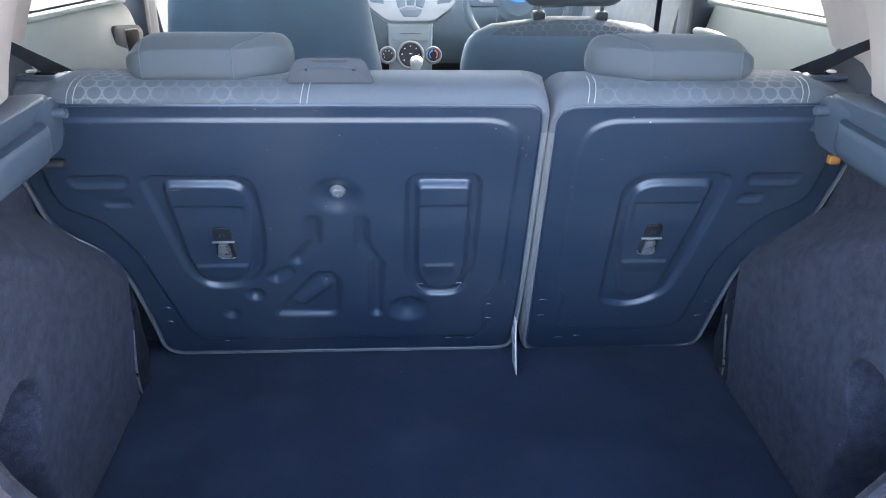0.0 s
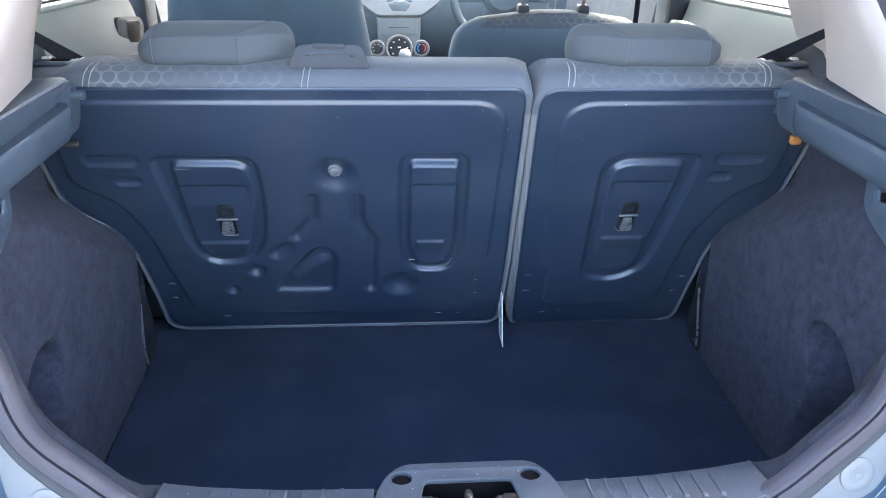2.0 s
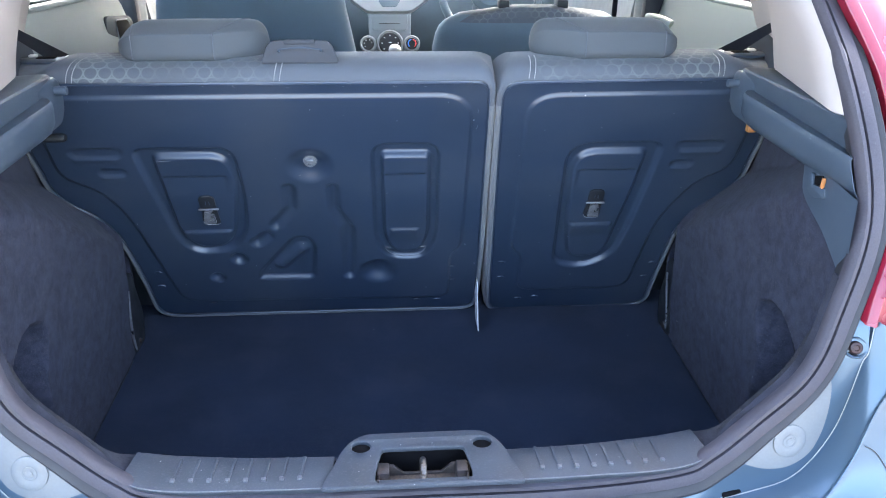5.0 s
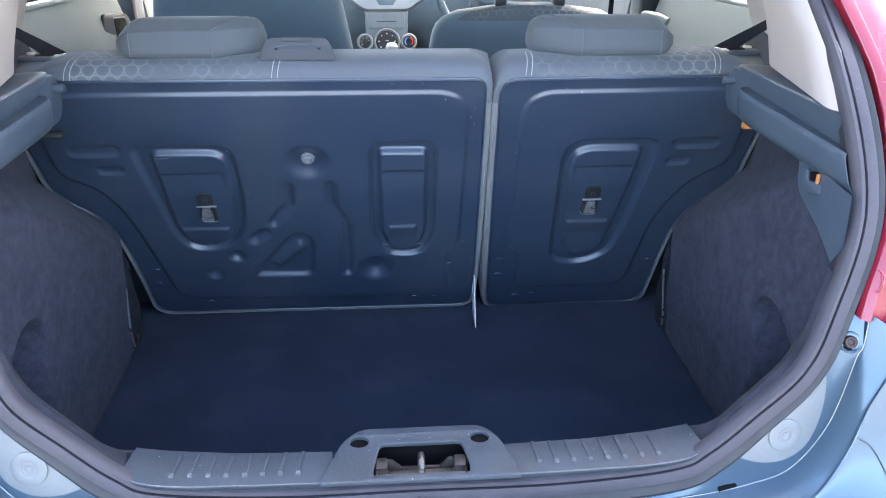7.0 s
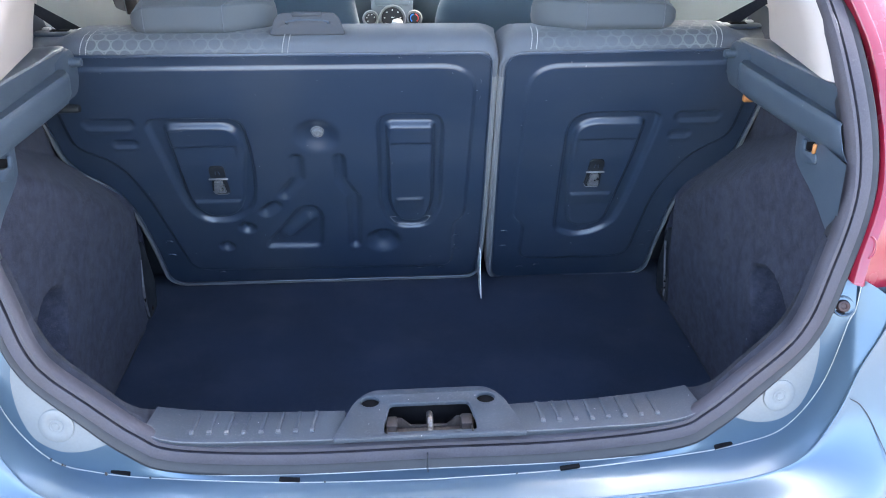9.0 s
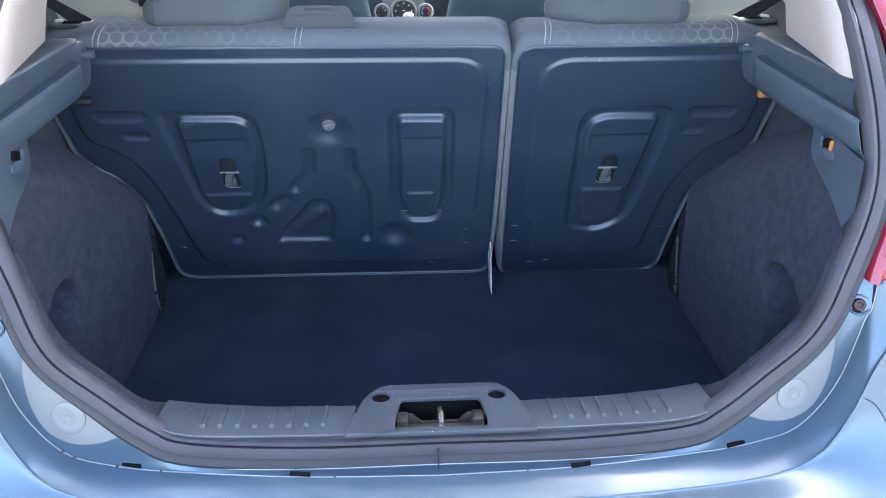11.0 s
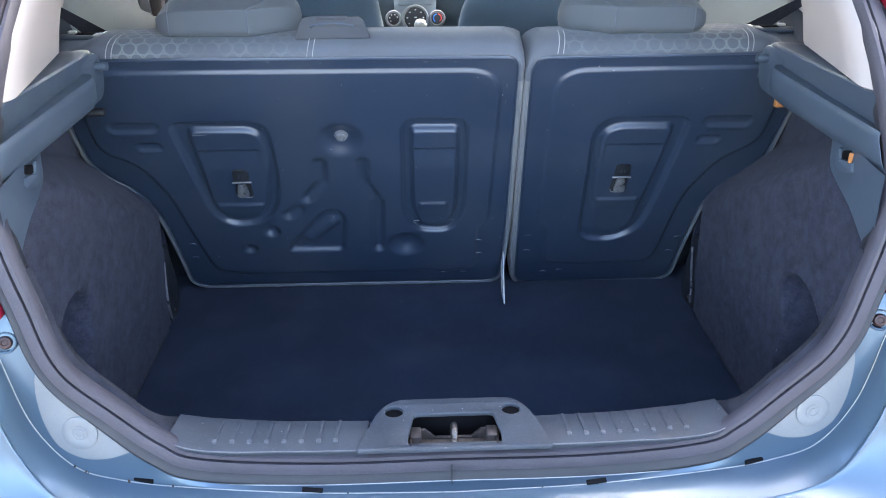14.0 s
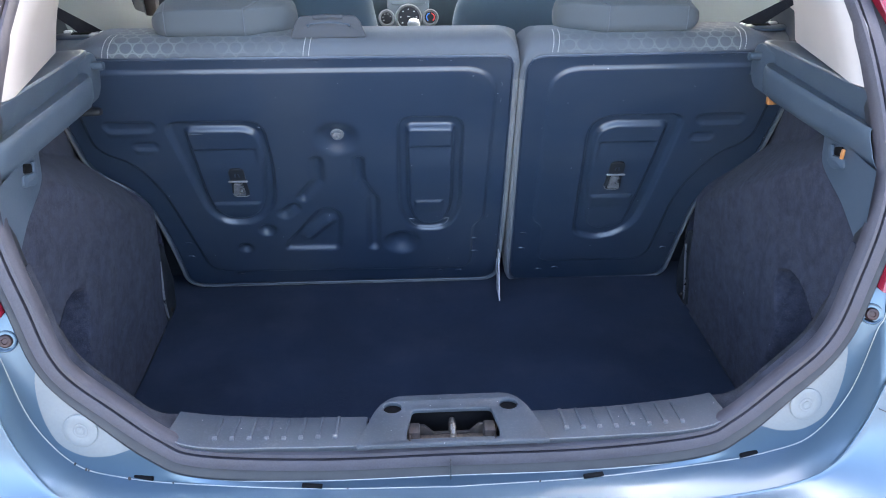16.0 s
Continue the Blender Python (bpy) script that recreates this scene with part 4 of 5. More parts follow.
ears = [[(cx + 0.0135 * math.cos(a), 0.0150 + 0.0120 * math.sin(a)) for a in (k / 26 * math.tau for k in range(26))] for cx in (-0.073, 0.076)]
part("latch_cover", plate(cover, (well, *ears), 0.003, 0.0018, Matrix.Translation((0, 0, SILL_Z + 0.0018))), SCUFF, sill)
rows = [[Vector((x * k, max(y * k, -0.0500) + (0.014 * (k > 1.01) if y < -0.04 else 0.0), max(z, SILL_Z - 0.003) if y < -0.04 else z)) for x, y in cover] for k, z in ((0.985, SILL_Z), (1.0, SILL_Z - 0.004), (1.03, SILL_Z - 0.05))]
part("cover_skirt", loft(rows, close_v=True), SCUFF, sill)
# the holes' inner shade is put into the cups' black colour
for cx in (-0.073, 0.076):
    part("hole_cup", lathe([(0.0138, 0.0), (0.0134, -0.03), (0.0, -0.03)], 20, Matrix.Translation((cx, 0.0150, SILL_Z - 0.001))), SLOT, sill, "cup below the round hole, black to stand for its shade")

latch = thing("tailgate_striker", "worn steel striker loop in a rusty latch well", "striker", (0, -0.015, 0.68))
part("well_floor", box(0.001, -0.0225, 0.6925, 0.112, 0.029, 0.004, 0.001), RUST, latch, "rusty dirty floor of the latch well")
part("well_wall", plate([(-0.056, -0.02), (0.058, -0.02), (0.058, 0.008), (0.036, 0.008), (0.024, -0.004), (-0.022, -0.004), (-0.034, 0.008), (-0.056, 0.008)], (), 0.003, 0.0008, pose(0, -0.011, 0.700, 90, 0, 0)), WORN, latch)
part("well_back", box(0.001, 0.016, 0.685, 0.13, 0.002, 0.05, 0.0005), SLOT, latch)
for x in (-0.049, 0.051):
    part("bracket_cheek", box(x * 0.94, -0.020, 0.7005, 0.014, 0.020, 0.025, 0.002), WORN, latch)
    part("cheek_plate", box(x * 1.06, -0.034, 0.699, 0.0022, 0.012, 0.022, 0.0006), WORN, latch)
part("striker_loop", tube([(0.002, -0.030, 0.682), (0.002, -0.030, 0.700), (0.002, -0.028, 0.709), (0.002, -0.021, 0.714), (0.002, -0.012, 0.714), (0.002, -0.004, 0.709), (0.002, -0.002, 0.70), (0.002, -0.002, 0.68)], 0.0041, 12), STRIKER, latch)
part("striker_foot", lathe([(0, 0), (0.0085, 0), (0.0075, 0.003), (0, 0.003)], 16, Matrix.Translation((0.002, -0.030, 0.6855))), STRIKER, latch)


# ---- rear seat backs ----
LEAN = radians(24)
UP = Vector((0, -math.sin(LEAN), math.cos(LEAN)))
FWD = Vector((0, math.cos(LEAN), math.sin(LEAN)))
ORIGIN = Vector((0, 0.5718, 0.9))


def on_back(x, v, w=0.0):
    """A place on the seat back's rear: x across, v up the panel, w forward into the seat."""
    return ORIGIN + Vector((x, 0, 0)) + v * UP + w * FWD


def sdf(poly, X, V):
    """Signed distance from a polygon, negative inside."""
    d = np.full(X.shape, 1e9)
    inside = np.zeros(X.shape, bool)
    n = len(poly)
    for i in range(n):
        (ax, ay), (bx, by) = poly[i - 1], poly[i]
        ex, ey = bx - ax, by - ay
        t = np.clip(((X - ax) * ex + (V - ay) * ey) / (ex * ex + ey * ey + 1e-12), 0, 1)
        d = np.minimum(d, np.hypot(X - ax - t * ex, V - ay - t * ey))
        cross = ((ay > V) != (by > V)) & (X < ex * (V - ay) / (ey if abs(ey) > 1e-12 else 1e-12) + ax)
        inside ^= cross
    return np.where(inside, -d, d)


def ramp(d, a, b):
    """1 where d is below a, 0 above b, smooth between."""
    return 1 - smooth01(d, a, b)


def moat(H, X, V, outer, inner, depth, soft=0.008, rise=0.0):
    """A channel pressed in between an outer and an inner outline, with the plateau inside."""
    do, di = sdf(outer, X, V), sdf(inner, X, V)
    return H - depth * ramp(do, -soft, 0.002) + (depth + rise) * ramp(di, -0.002, soft)


def dent(H, X, V, outline, depth, soft=0.008):
    return H - depth * ramp(sdf(outline, X, V), -soft, 0.002)


def dents(H, X, V, outlines, depth, soft):
    """Several outlines pressed as one hollow."""
    d = sdf(outlines[0], X, V)
    for o in outlines[1:]:
        d = np.minimum(d, sdf(o, X, V))
    return H - depth * ramp(d, -soft, 0.003)


def bowl(H, X, V, cx, cv, r, depth):
    return H - depth * ramp(np.hypot(X - cx, V - cv), 0.25 * r, r)


def step(H, X, V, x0, x1, v, h):
    """A short crease: the panel drops by h below v between x0 and x1 and comes back slowly."""
    m = smooth01(X, x0 - 0.004, x0 + 0.004) * (1 - smooth01(X, x1 - 0.004, x1 + 0.004))
    return H - h * m * smooth01(-(V - v), -0.002, 0.002) * (1 - smooth01(-(V - v), 0.004, 0.05))


def slot(x0, v0, x1, v1, r):
    """A long round-ended outline."""
    a, b = Vector((x0, v0)), Vector((x1, v1))
    w = (b - a).normalized()
    n = Vector((-w.y, w.x))
    out = []
    for c, s in ((b, 1), (a, -1)):
        out += [tuple(c + r * s * (math.sin(t) * w + math.cos(t) * n)) for t in (math.pi * k / 8 for k in range(9))]
    return out


OUT_L = rounded([(-0.640, 0.158), (0.137, 0.154), (0.149, -0.300), (0.147, -0.472), (-0.528, -0.468), (-0.531, -0.34), (-0.541, -0.225), (-0.562, -0.158), (-0.628, -0.098)],
                [0.01, 0.024, 0.3, 0.035, 0.035, 0.1, 0.05, 0.05, 0.05], 14)
OUT_R = rounded([(0.159, 0.152), (0.637, 0.156), (0.628, -0.100), (0.580, -0.156), (0.542, -0.218), (0.536, -0.34), (0.534, -0.480), (0.184, -0.483), (0.172, -0.20)],
                [0.035, 0.01, 0.05, 0.05, 0.05, 0.1, 0.035, 0.035, 0.2], 14)
FIELD_L = rounded([(-0.605, 0.1335), (0.1125, 0.1305), (0.1115, -0.258), (0.090, -0.283), (0.092, -0.428), (-0.470, -0.420), (-0.486, -0.320), (-0.512, -0.155), (-0.545, -0.080), (-0.604, -0.045)],
                  [0.03, 0.062, 0.015, 0.015, 0.03, 0.04, 0.05, 0.06, 0.03, 0.03], 10)
FIELD_R = rounded([(0.2015, 0.1275), (0.605, 0.1305), (0.604, -0.045), (0.545, -0.085), (0.496, -0.19), (0.482, -0.412), (0.240, -0.412), (0.236, -0.292), (0.213, -0.268)],
                  [0.058, 0.03, 0.03, 0.03, 0.06, 0.04, 0.03, 0.015, 0.015], 10)


def ledge(H, X, V, x0, x1, v, h, fall=0.04):
    """A short raised crease at v that falls away below."""
    return H + h * smooth01(X, x0, x0 + 0.006) * (1 - smooth01(X, x1 - 0.006, x1)) * smooth01(-(V - v), -0.002, 0.002) * (1 - smooth01(-(V - v), 0.1 * fall, fall))


def height_left(X, V):
    H = 0.005 * ramp(sdf(FIELD_L, X, V), -0.004, 0.002)
    H = moat(H, X, V, rounded([(-0.468, 0.0230), (-0.296, 0.0220), (-0.291, -0.10), (-0.303, -0.205), (-0.345, -0.256), (-0.412, -0.259), (-0.441, -0.215), (-0.463, -0.03)], [0.03, 0.035, 0.05, 0.06, 0.06, 0.05, 0.05, 0.05], 9),
             rounded([(-0.433, 0.0002), (-0.318, -0.0018), (-0.303, -0.05), (-0.329, -0.200), (-0.352, -0.238), (-0.405, -0.238), (-0.428, -0.190)], [0.010, 0.028, 0.06, 0.03, 0.03, 0.03, 0.03], 9), 0.0105, 0.007)
    H = moat(H, X, V, rounded([(-0.061, 0.0255), (0.060, 0.0245), (0.063, -0.225), (0.040, -0.291), (-0.036, -0.291), (-0.063, -0.225)], [0.032, 0.032, 0.07, 0.055, 0.055, 0.07], 9),
             rounded([(-0.040, -0.0030), (0.039, -0.0040), (0.040, -0.215), (0.026, -0.264), (-0.022, -0.264), (-0.039, -0.215)], [0.008, 0.008, 0.05, 0.035, 0.035, 0.05], 9), 0.0105, 0.007, 0.003)
    for x0, x1, a, b in ((-0.432, -0.320, -0.046, -0.190), (-0.038, 0.037, -0.046, -0.193)):
        H = step(H, X, V, x0, x1, a, 0.003)
        H = ledge(H, X, V, x0 + 0.006, x1 - 0.010, b, 0.0040)
    H = bowl(H, X, V, -0.170, -0.0245, 0.046, 0.012)
    H = bowl(H, X, V, -0.057, -0.330, 0.042, 0.018)
    H = dents(H, X, V, (slot(-0.213, -0.082, -0.215, -0.135, 0.014), slot(-0.215, -0.135, -0.247, -0.180, 0.014)), 0.0085, 0.013)
    H = dent(H, X, V, slot(-0.270, -0.212, -0.290, -0.230, 0.016), 0.009, 0.015)
    H = bowl(H, X, V, -0.333, -0.278, 0.021, 0.011)
    H = bowl(H, X, V, -0.385, -0.336, 0.018, 0.009)
    H = dent(H, X, V, rounded([(-0.305, -0.348), (-0.184, -0.351), (-0.174, -0.240), (-0.190, -0.212), (-0.222, -0.214), (-0.302, -0.324)], 0.02), 0.0095, 0.012)
    H = H + 0.008 * ramp(sdf(slot(-0.252, -0.306, -0.206, -0.256, 0.010), X, V), -0.008, 0.010)
    H = dents(H, X, V, (slot(-0.134, -0.082, -0.134, -0.140, 0.012), slot(-0.134, -0.140, -0.112, -0.192, 0.012), slot(-0.112, -0.192, -0.116, -0.338, 0.014)), 0.010, 0.011)
    H = dent(H, X, V, slot(-0.560, 0.014, -0.494, 0.014, 0.0125), 0.0035, 0.0075)
    H = dent(H, X, V, slot(-0.525, -0.033, -0.498, -0.033, 0.0105), 0.0035, 0.0075)
    H = ledge(H, X, V, -0.570, -0.492, 0.0015, 0.0017, 0.014)
    H = ledge(H, X, V, -0.534, -0.490, -0.0415, 0.0017, 0.014)
    return H


def height_right(X, V):
    H = 0.005 * ramp(sdf(FIELD_R, X, V), -0.004, 0.002)
    H = moat(H, X, V, rounded([(0.285, 0.0205), (0.460, 0.0205), (0.458, -0.040), (0.444, -0.215), (0.430, -0.300), (0.372, -0.338), (0.304, -0.322), (0.293, -0.14)], [0.055, 0.03, 0.03, 0.06, 0.05, 0.05, 0.05, 0.05], 9),
             rounded([(0.304, -0.0060), (0.430, -0.0070), (0.424, -0.110), (0.404, -0.292), (0.338, -0.302), (0.318, -0.20)], [0.045, 0.012, 0.05, 0.03, 0.03, 0.05], 9), 0.0105, 0.007)
    H = step(H, X, V, 0.316, 0.424, -0.047, 0.003)
    H = ledge(H, X, V, 0.320, 0.408, -0.194, 0.0040)
    H = dent(H, X, V, slot(0.494, 0.009, 0.560, 0.009, 0.0125), 0.0035, 0.0075)
    H = dent(H, X, V, slot(0.492, -0.035, 0.516, -0.035, 0.0105), 0.0035, 0.0075)
    H = ledge(H, X, V, 0.492, 0.570, -0.0030, 0.0017, 0.014)
    H = ledge(H, X, V, 0.484, 0.526, -0.0435, 0.0017, 0.014)
    return H


def pressed_panel(outline, height, pitch=0.0026):
    """The steel sheet on the seat back, pressed to its relief."""
    x0, x1 = min(p[0] for p in outline), max(p[0] for p in outline)
    v0, v1 = min(p[1] for p in outline), max(p[1] for p in outline)
    nx, nv = int((x1 - x0) / pitch) + 1, int((v1 - v0) / pitch) + 1
    X, V = np.meshgrid(np.linspace(x0, x1, nx), np.linspace(v0, v1, nv), indexing="ij")
    H = height(X, V)
    rim = sdf(outline, X, V)
    H = H - 0.014 * smooth01(rim, -0.0005, 0.004)
    keep = rim < 0.007
    o, up, fw = np.array(ORIGIN), np.array(UP), np.array(FWD)
    P = o + X[..., None] * np.array([1.0, 0, 0]) + V[..., None] * up - (H[..., None] + 0.002) * fw
    idx = -np.ones(X.shape, int)
    idx[keep] = np.arange(keep.sum())
    a, b, c, d = idx[:-1, :-1], idx[1:, :-1], idx[1:, 1:], idx[:-1, 1:]
    ok = (a >= 0) & (b >= 0) & (c >= 0) & (d >= 0)
    faces = np.stack([a[ok], b[ok], c[ok], d[ok]], 1)
    me = bpy.data.meshes.new("steel_back_panel")
    me.from_pydata(P[keep].tolist(), [], faces.tolist())
    me.polygons.foreach_set("use_smooth", [True] * len(me.polygons))
    me.materials.append(PANEL)
    return me


# the shoulder's section, forward and up from the panel's top edge
SHOULDER = [(0.0, 0.0), (-0.003, 0.002), (-0.001, 0.012), (0.007, 0.0205), (0.022, 0.0265), (0.048, 0.0280), (0.105, 0.025), (0.135, 0.003)]


def level(h, up):
    """A step forward and up, as a step into the seat and up the panel."""
    return h * math.cos(LEAN) + up * math.sin(LEAN), -h * math.sin(LEAN) + up * math.cos(LEAN)


def cushion(outline, hexes):
    """The cloth round the panel and over the shoulder; the shoulder's inlays carry the honeycomb."""
    n = len(outline)
    pts = []
    for i in range(n):
        a, b = Vector(outline[i]), Vector(outline[(i + 1) % n])
        k = max(1, int((b - a).length / 0.012))
        pts += [a.lerp(b, t / k) for t in range(k)]
    n = len(pts)
    nrm = []
    for i in range(n):
        t = (pts[(i + 2) % n] - pts[i - 2]).normalized()
        nrm.append(Vector((-t.y, t.x)))
    if sum(nrm[i].dot(pts[i] - Vector((sum(p.x for p in pts) / n, sum(p.y for p in pts) / n))) for i in range(n)) < 0:
        nrm = [-v for v in nrm]
    side = [(0.0, 0.0015), (-0.004, 0.0), (-0.0055, 0.005), (-0.003, 0.0095), (0.004, 0.0115), (0.03, 0.0125), (0.10, 0.0125), (0.125, 0.0)]
    top = [level(*q) for q in SHOULDER]
    lo, hi = min(p.x for p in pts) - 0.0125, max(p.x for p in pts) + 0.0125
    rows = []
    for j in range(8):
        r = []
        for p, v in zip(pts, nrm):
            t = float(smooth01(np.float64(v.y), 0.30, 0.96))
            w = side[j][0] * (1 - t) + top[j][0] * t
            o = side[j][1] * (1 - t) + top[j][1] * t
            q = p + v * o
            pos = on_back(q.x, q.y, w)
            d = max(min(q.x - lo, hi - q.x), 0.0)
            drop = 0.8 * (0.036 - math.sqrt(0.036 ** 2 - (0.036 - d) ** 2)) if d < 0.036 else 0.0
            top_v = 0.158 - 0.00515 * (q.x + 0.64) if lo < 0 else 0.152 + 0.00837 * (q.x - 0.159)
            pos.z = min(pos.z, 0.9002 + math.cos(LEAN) * top_v + SHOULDER[j][1] * (1 - 0.72 * float(smooth01(np.float64(abs(q.x)), 0.535, 0.60))) - drop)
            r.append(pos)
        rows.append(r)
    bm = loft(rows, close_v=True)
    bm.verts.index_update()
    reach = [0.0]
    for a, b in zip(SHOULDER, SHOULDER[1:]):
        reach.append(reach[-1] + math.hypot(a[0] - b[0], a[1] - b[1]))
    uv = bm.loops.layers.uv.new("cloth")
    for f in bm.faces:
        for l in f.loops:
            l[uv].uv = (l.vert.co.x, reach[l.vert.index // n])
        c = f.calc_center_median()
        v = (c - ORIGIN).dot(UP)
        f.material_index = 1 if ((c - ORIGIN).dot(UP) > 0.1575 or c.z > 1.047) and any(a < c.x < b for a, b in hexes) else 0
        if v <= 0.10:
            f.material_index = 2
    return bm


def stitching(x, lean=0.0):
    """Two rows of pale stitches over the shoulder."""
    line = [Vector((w, 0.1565 + v, 0)) for w, v in (level(q.x, q.y) for q in spline([(h, u, 0) for h, u in SHOULDER[1:6]], 31))]
    parts = []
    for dx in (-0.0045, 0.0045):
        for i in range(0, 29, 2):
            a, b = line[i], line[i + 1].lerp(line[i + 2], 0.15)
            parts.append(tube([on_back(x + dx + lean * (i / 29), q.y + 0.0006, q.x - 0.0006) for q in (a, b)], 0.00065, 5))
    return join(*parts)


def tether(parent, x, v):
    """The top tether anchor: dark plates for the slot's and recess's shade, a bar across the slot's foot and a bright
    bent tongue below.
    """
    m = Matrix.Translation(on_back(x, v, -0.0085)) @ Matrix((Vector((1, 0, 0)), UP, -FWD)).transposed().to_4x4()
    a = part("tether_slot_shade", plate(rounded([(-0.0135, 0.002), (0.0135, 0.002), (0.0135, 0.026), (0.008, 0.031), (-0.008, 0.031), (-0.0135, 0.026)], 0.004, 4), (), 0.003, 0.0008, m @ pose(0, 0, -0.0002)), DARK, parent, "dark plate for the shade in the tether anchor's slot")
    for dx in (-0.004, 0.004):
        part("slot_peg", tube([m @ Vector((dx, 0.011, 0.002)), m @ Vector((dx * 0.6, 0.020, 0.002))], 0.0011, 6), PANEL, a)
    part("tongue_recess_shade", plate(rounded([(-0.013, -0.001), (0.013, -0.001), (0.015, -0.038), (0.010, -0.044), (-0.013, -0.044), (-0.017, -0.036)], 0.005, 4), (), 0.003, 0.0006, m @ pose(0, 0, -0.0004)), DARK, a)
    part("anchor_bar", box(0.0, 0.0, 0.0035, 0.0365, 0.0026, 0.004, 0.001, m), NICKEL, a, "bright steel bar")
    part("anchor_tongue", plate(rounded([(-0.0105, -0.031), (0.0105, -0.031), (0.0075, -0.005), (-0.0070, -0.005)], 0.0025, 3), (), 0.003, 0.001, m @ pose(-0.001, 0, 0.0035, -10, 0, 0)), BRIGHT, a, "bright steel tongue")
    part("lower_wire", tube([m @ Vector(q) for q in ((-0.0165, -0.034, 0.001), (-0.0140, -0.041, 0.0015), (-0.008, -0.0435, 0.002), (0.008, -0.0435, 0.002), (0.0135, -0.042, 0.0015))], 0.0010, 6), NICKEL, a, "thin bright wire")


def seat_back(name, outline, height, hexes, label):
    t = thing(name, label, "seat", on_back((outline[0][0] + outline[8][0]) / 2, -0.45), "rear seat backs")
    part("cloth_cover", cushion(outline, hexes), [CLOTH, CLOTH_HEX, CLOTH_EDGE], t, "grey cloth with honeycomb shoulder inlay")
    me = pressed_panel(outline, height)
    ob = new("steel_panel", me)
    me.transform(Matrix.Translation(-t.location))
    ob.parent = t
    ob["label"] = "black painted pressed steel back panel with scuffs"
    part("panel_bead", tube([on_back(x * 1.0, v - 0.002 * (v > 0.1), -0.0036) for x, v in outline], 0.0016, 6, closed=True), PANEL, t)
    for a, b in hexes:
        for x, l in ((a, -0.012 if a > -0.3 else 0.010), (b, -0.008)):
            part("stitching", stitching(x, 0.006), STITCH, t, "double row of pale stitches")
    return t


big = seat_back("rear_seat_back", OUT_L, height_left, ((-0.524, -0.204),), "wide rear seat back with black steel rear panel and grey cloth")
small = seat_back("rear_seat_back", OUT_R, height_right, ((0.204, 0.518),), "narrow rear seat back with black steel rear panel and grey cloth")
tether(big, -0.3635, -0.1255)
tether(small, 0.3605, -0.1295)
m = Matrix.Translation(on_back(-0.169, -0.0225, 0.004)) @ FWD.to_track_quat("-Z", "Y").to_matrix().to_4x4()
bolt = part("bolt", lathe([(0.0, -0.002), (0.0125, -0.002), (0.0121, 0.001), (0.0094, 0.0016), (0.0090, 0.0060), (0.0078, 0.0070), (0.0040, 0.0070), (0.0034, 0.0042), (0.0, 0.0042)], 20, m), WORN_EDGE, big, "bright steel bolt")
for seat, spots in ((big, ((0.094, -0.327), (0.097, -0.372), (0.023, -0.439), (0.067, -0.440), (-0.502, -0.321), (-0.506, -0.366), (-0.413, -0.433))),
                    (small, ((0.199, -0.316), (0.201, -0.367), (0.522, -0.33), (0.515, -0.377), (0.246, -0.445), (0.283, -0.440)))):
    for x, v in spots:
        part("panel_clip", tube([on_back(x + 0.007 * math.cos(a), v + 0.004 * math.sin(a), -0.0035) for a in (math.pi * k / 6 for k in range(7))], 0.0011, 6), PANEL, seat)

def worn_edge(seat, points, r=0.0007):
    """A line where the paint has worn to bright metal."""
    part("worn_edge", tube([on_back(x, v, -w) for x, v, w in points], r, 5), WORN_EDGE, seat, "paint worn to bright metal")


worn_edge(big, spline([(-0.042, -0.258, 0.0035), (-0.031, -0.275, 0.0032), (-0.010, -0.2845, 0.0030), (0.014, -0.284, 0.0030), (0.032, -0.274, 0.0032), (0.040, -0.258, 0.0035)], 22))
worn_edge(big, [(-0.041, -0.256, 0.0035), (-0.030, -0.258, 0.0030)])
worn_edge(big, [(0.028, -0.258, 0.0030), (0.040, -0.256, 0.0035)])
worn_edge(big, [(-0.430, -0.006, 0.0072), (-0.418, -0.0065, 0.0072), (-0.405, -0.0058, 0.0072)], 0.0004)
worn_edge(small, [(0.360, -0.318, 0.0035), (0.372, -0.319, 0.0035), (0.384, -0.317, 0.0035)], 0.0006)
rng = np.random.default_rng(5)
for seat, x0, x1 in ((big, -0.58, 0.12), (small, 0.20, 0.56)):
    for k in range(16 if seat is big else 10):
        x = x0 + (x1 - x0) * float(rng.random())
        v = 0.145 + 0.006 * float(rng.random()) if k % 2 else -0.10 + 0.22 * float(rng.random())
        n = 0.0012 + 0.003 * float(rng.random())
        worn_edge(seat, [(x, v, 0.0022 if k % 2 else 0.0072), (x + n, v + 0.0015 * float(rng.normal()), 0.0022 if k % 2 else 0.0072)], 0.00045)
for v, lift in ((0.098, 0), (0.062, 1)):
    worn_edge(big, [(0.120 + 0.002 * lift, v, 0.0030), (0.1225, v - 0.004, 0.0030), (0.121, v - 0.008, 0.0030)], 0.0004)

# plate standing on the wide seat's shoulder, beside its head restraint
guide = thing("belt_guide", "dark plastic belt guide flap standing on the seat shoulder", "belt guide", (-0.167, 0.53, 1.07))
m = Matrix.Translation((-0.167, 0.528, 1.069)) @ pose(0, 0, 0, 84, 0, 0)
gp = rounded([(-0.061, 0.0), (0.060, 0.0), (0.050, 0.026), (0.042, 0.0325), (-0.042, 0.0325), (-0.050, 0.026)], [0.003, 0.003, 0.008, 0.008, 0.008, 0.008], 5)
dots = [[(cx + 0.0035 * math.cos(a), 0.0175 + 0.0028 * math.sin(a)) for a in (k / 12 * math.tau for k in range(12))] for cx in (-0.033, 0.034)]
part("flap", plate(gp, dots, 0.004, 0.0012, m), FLAP, guide)
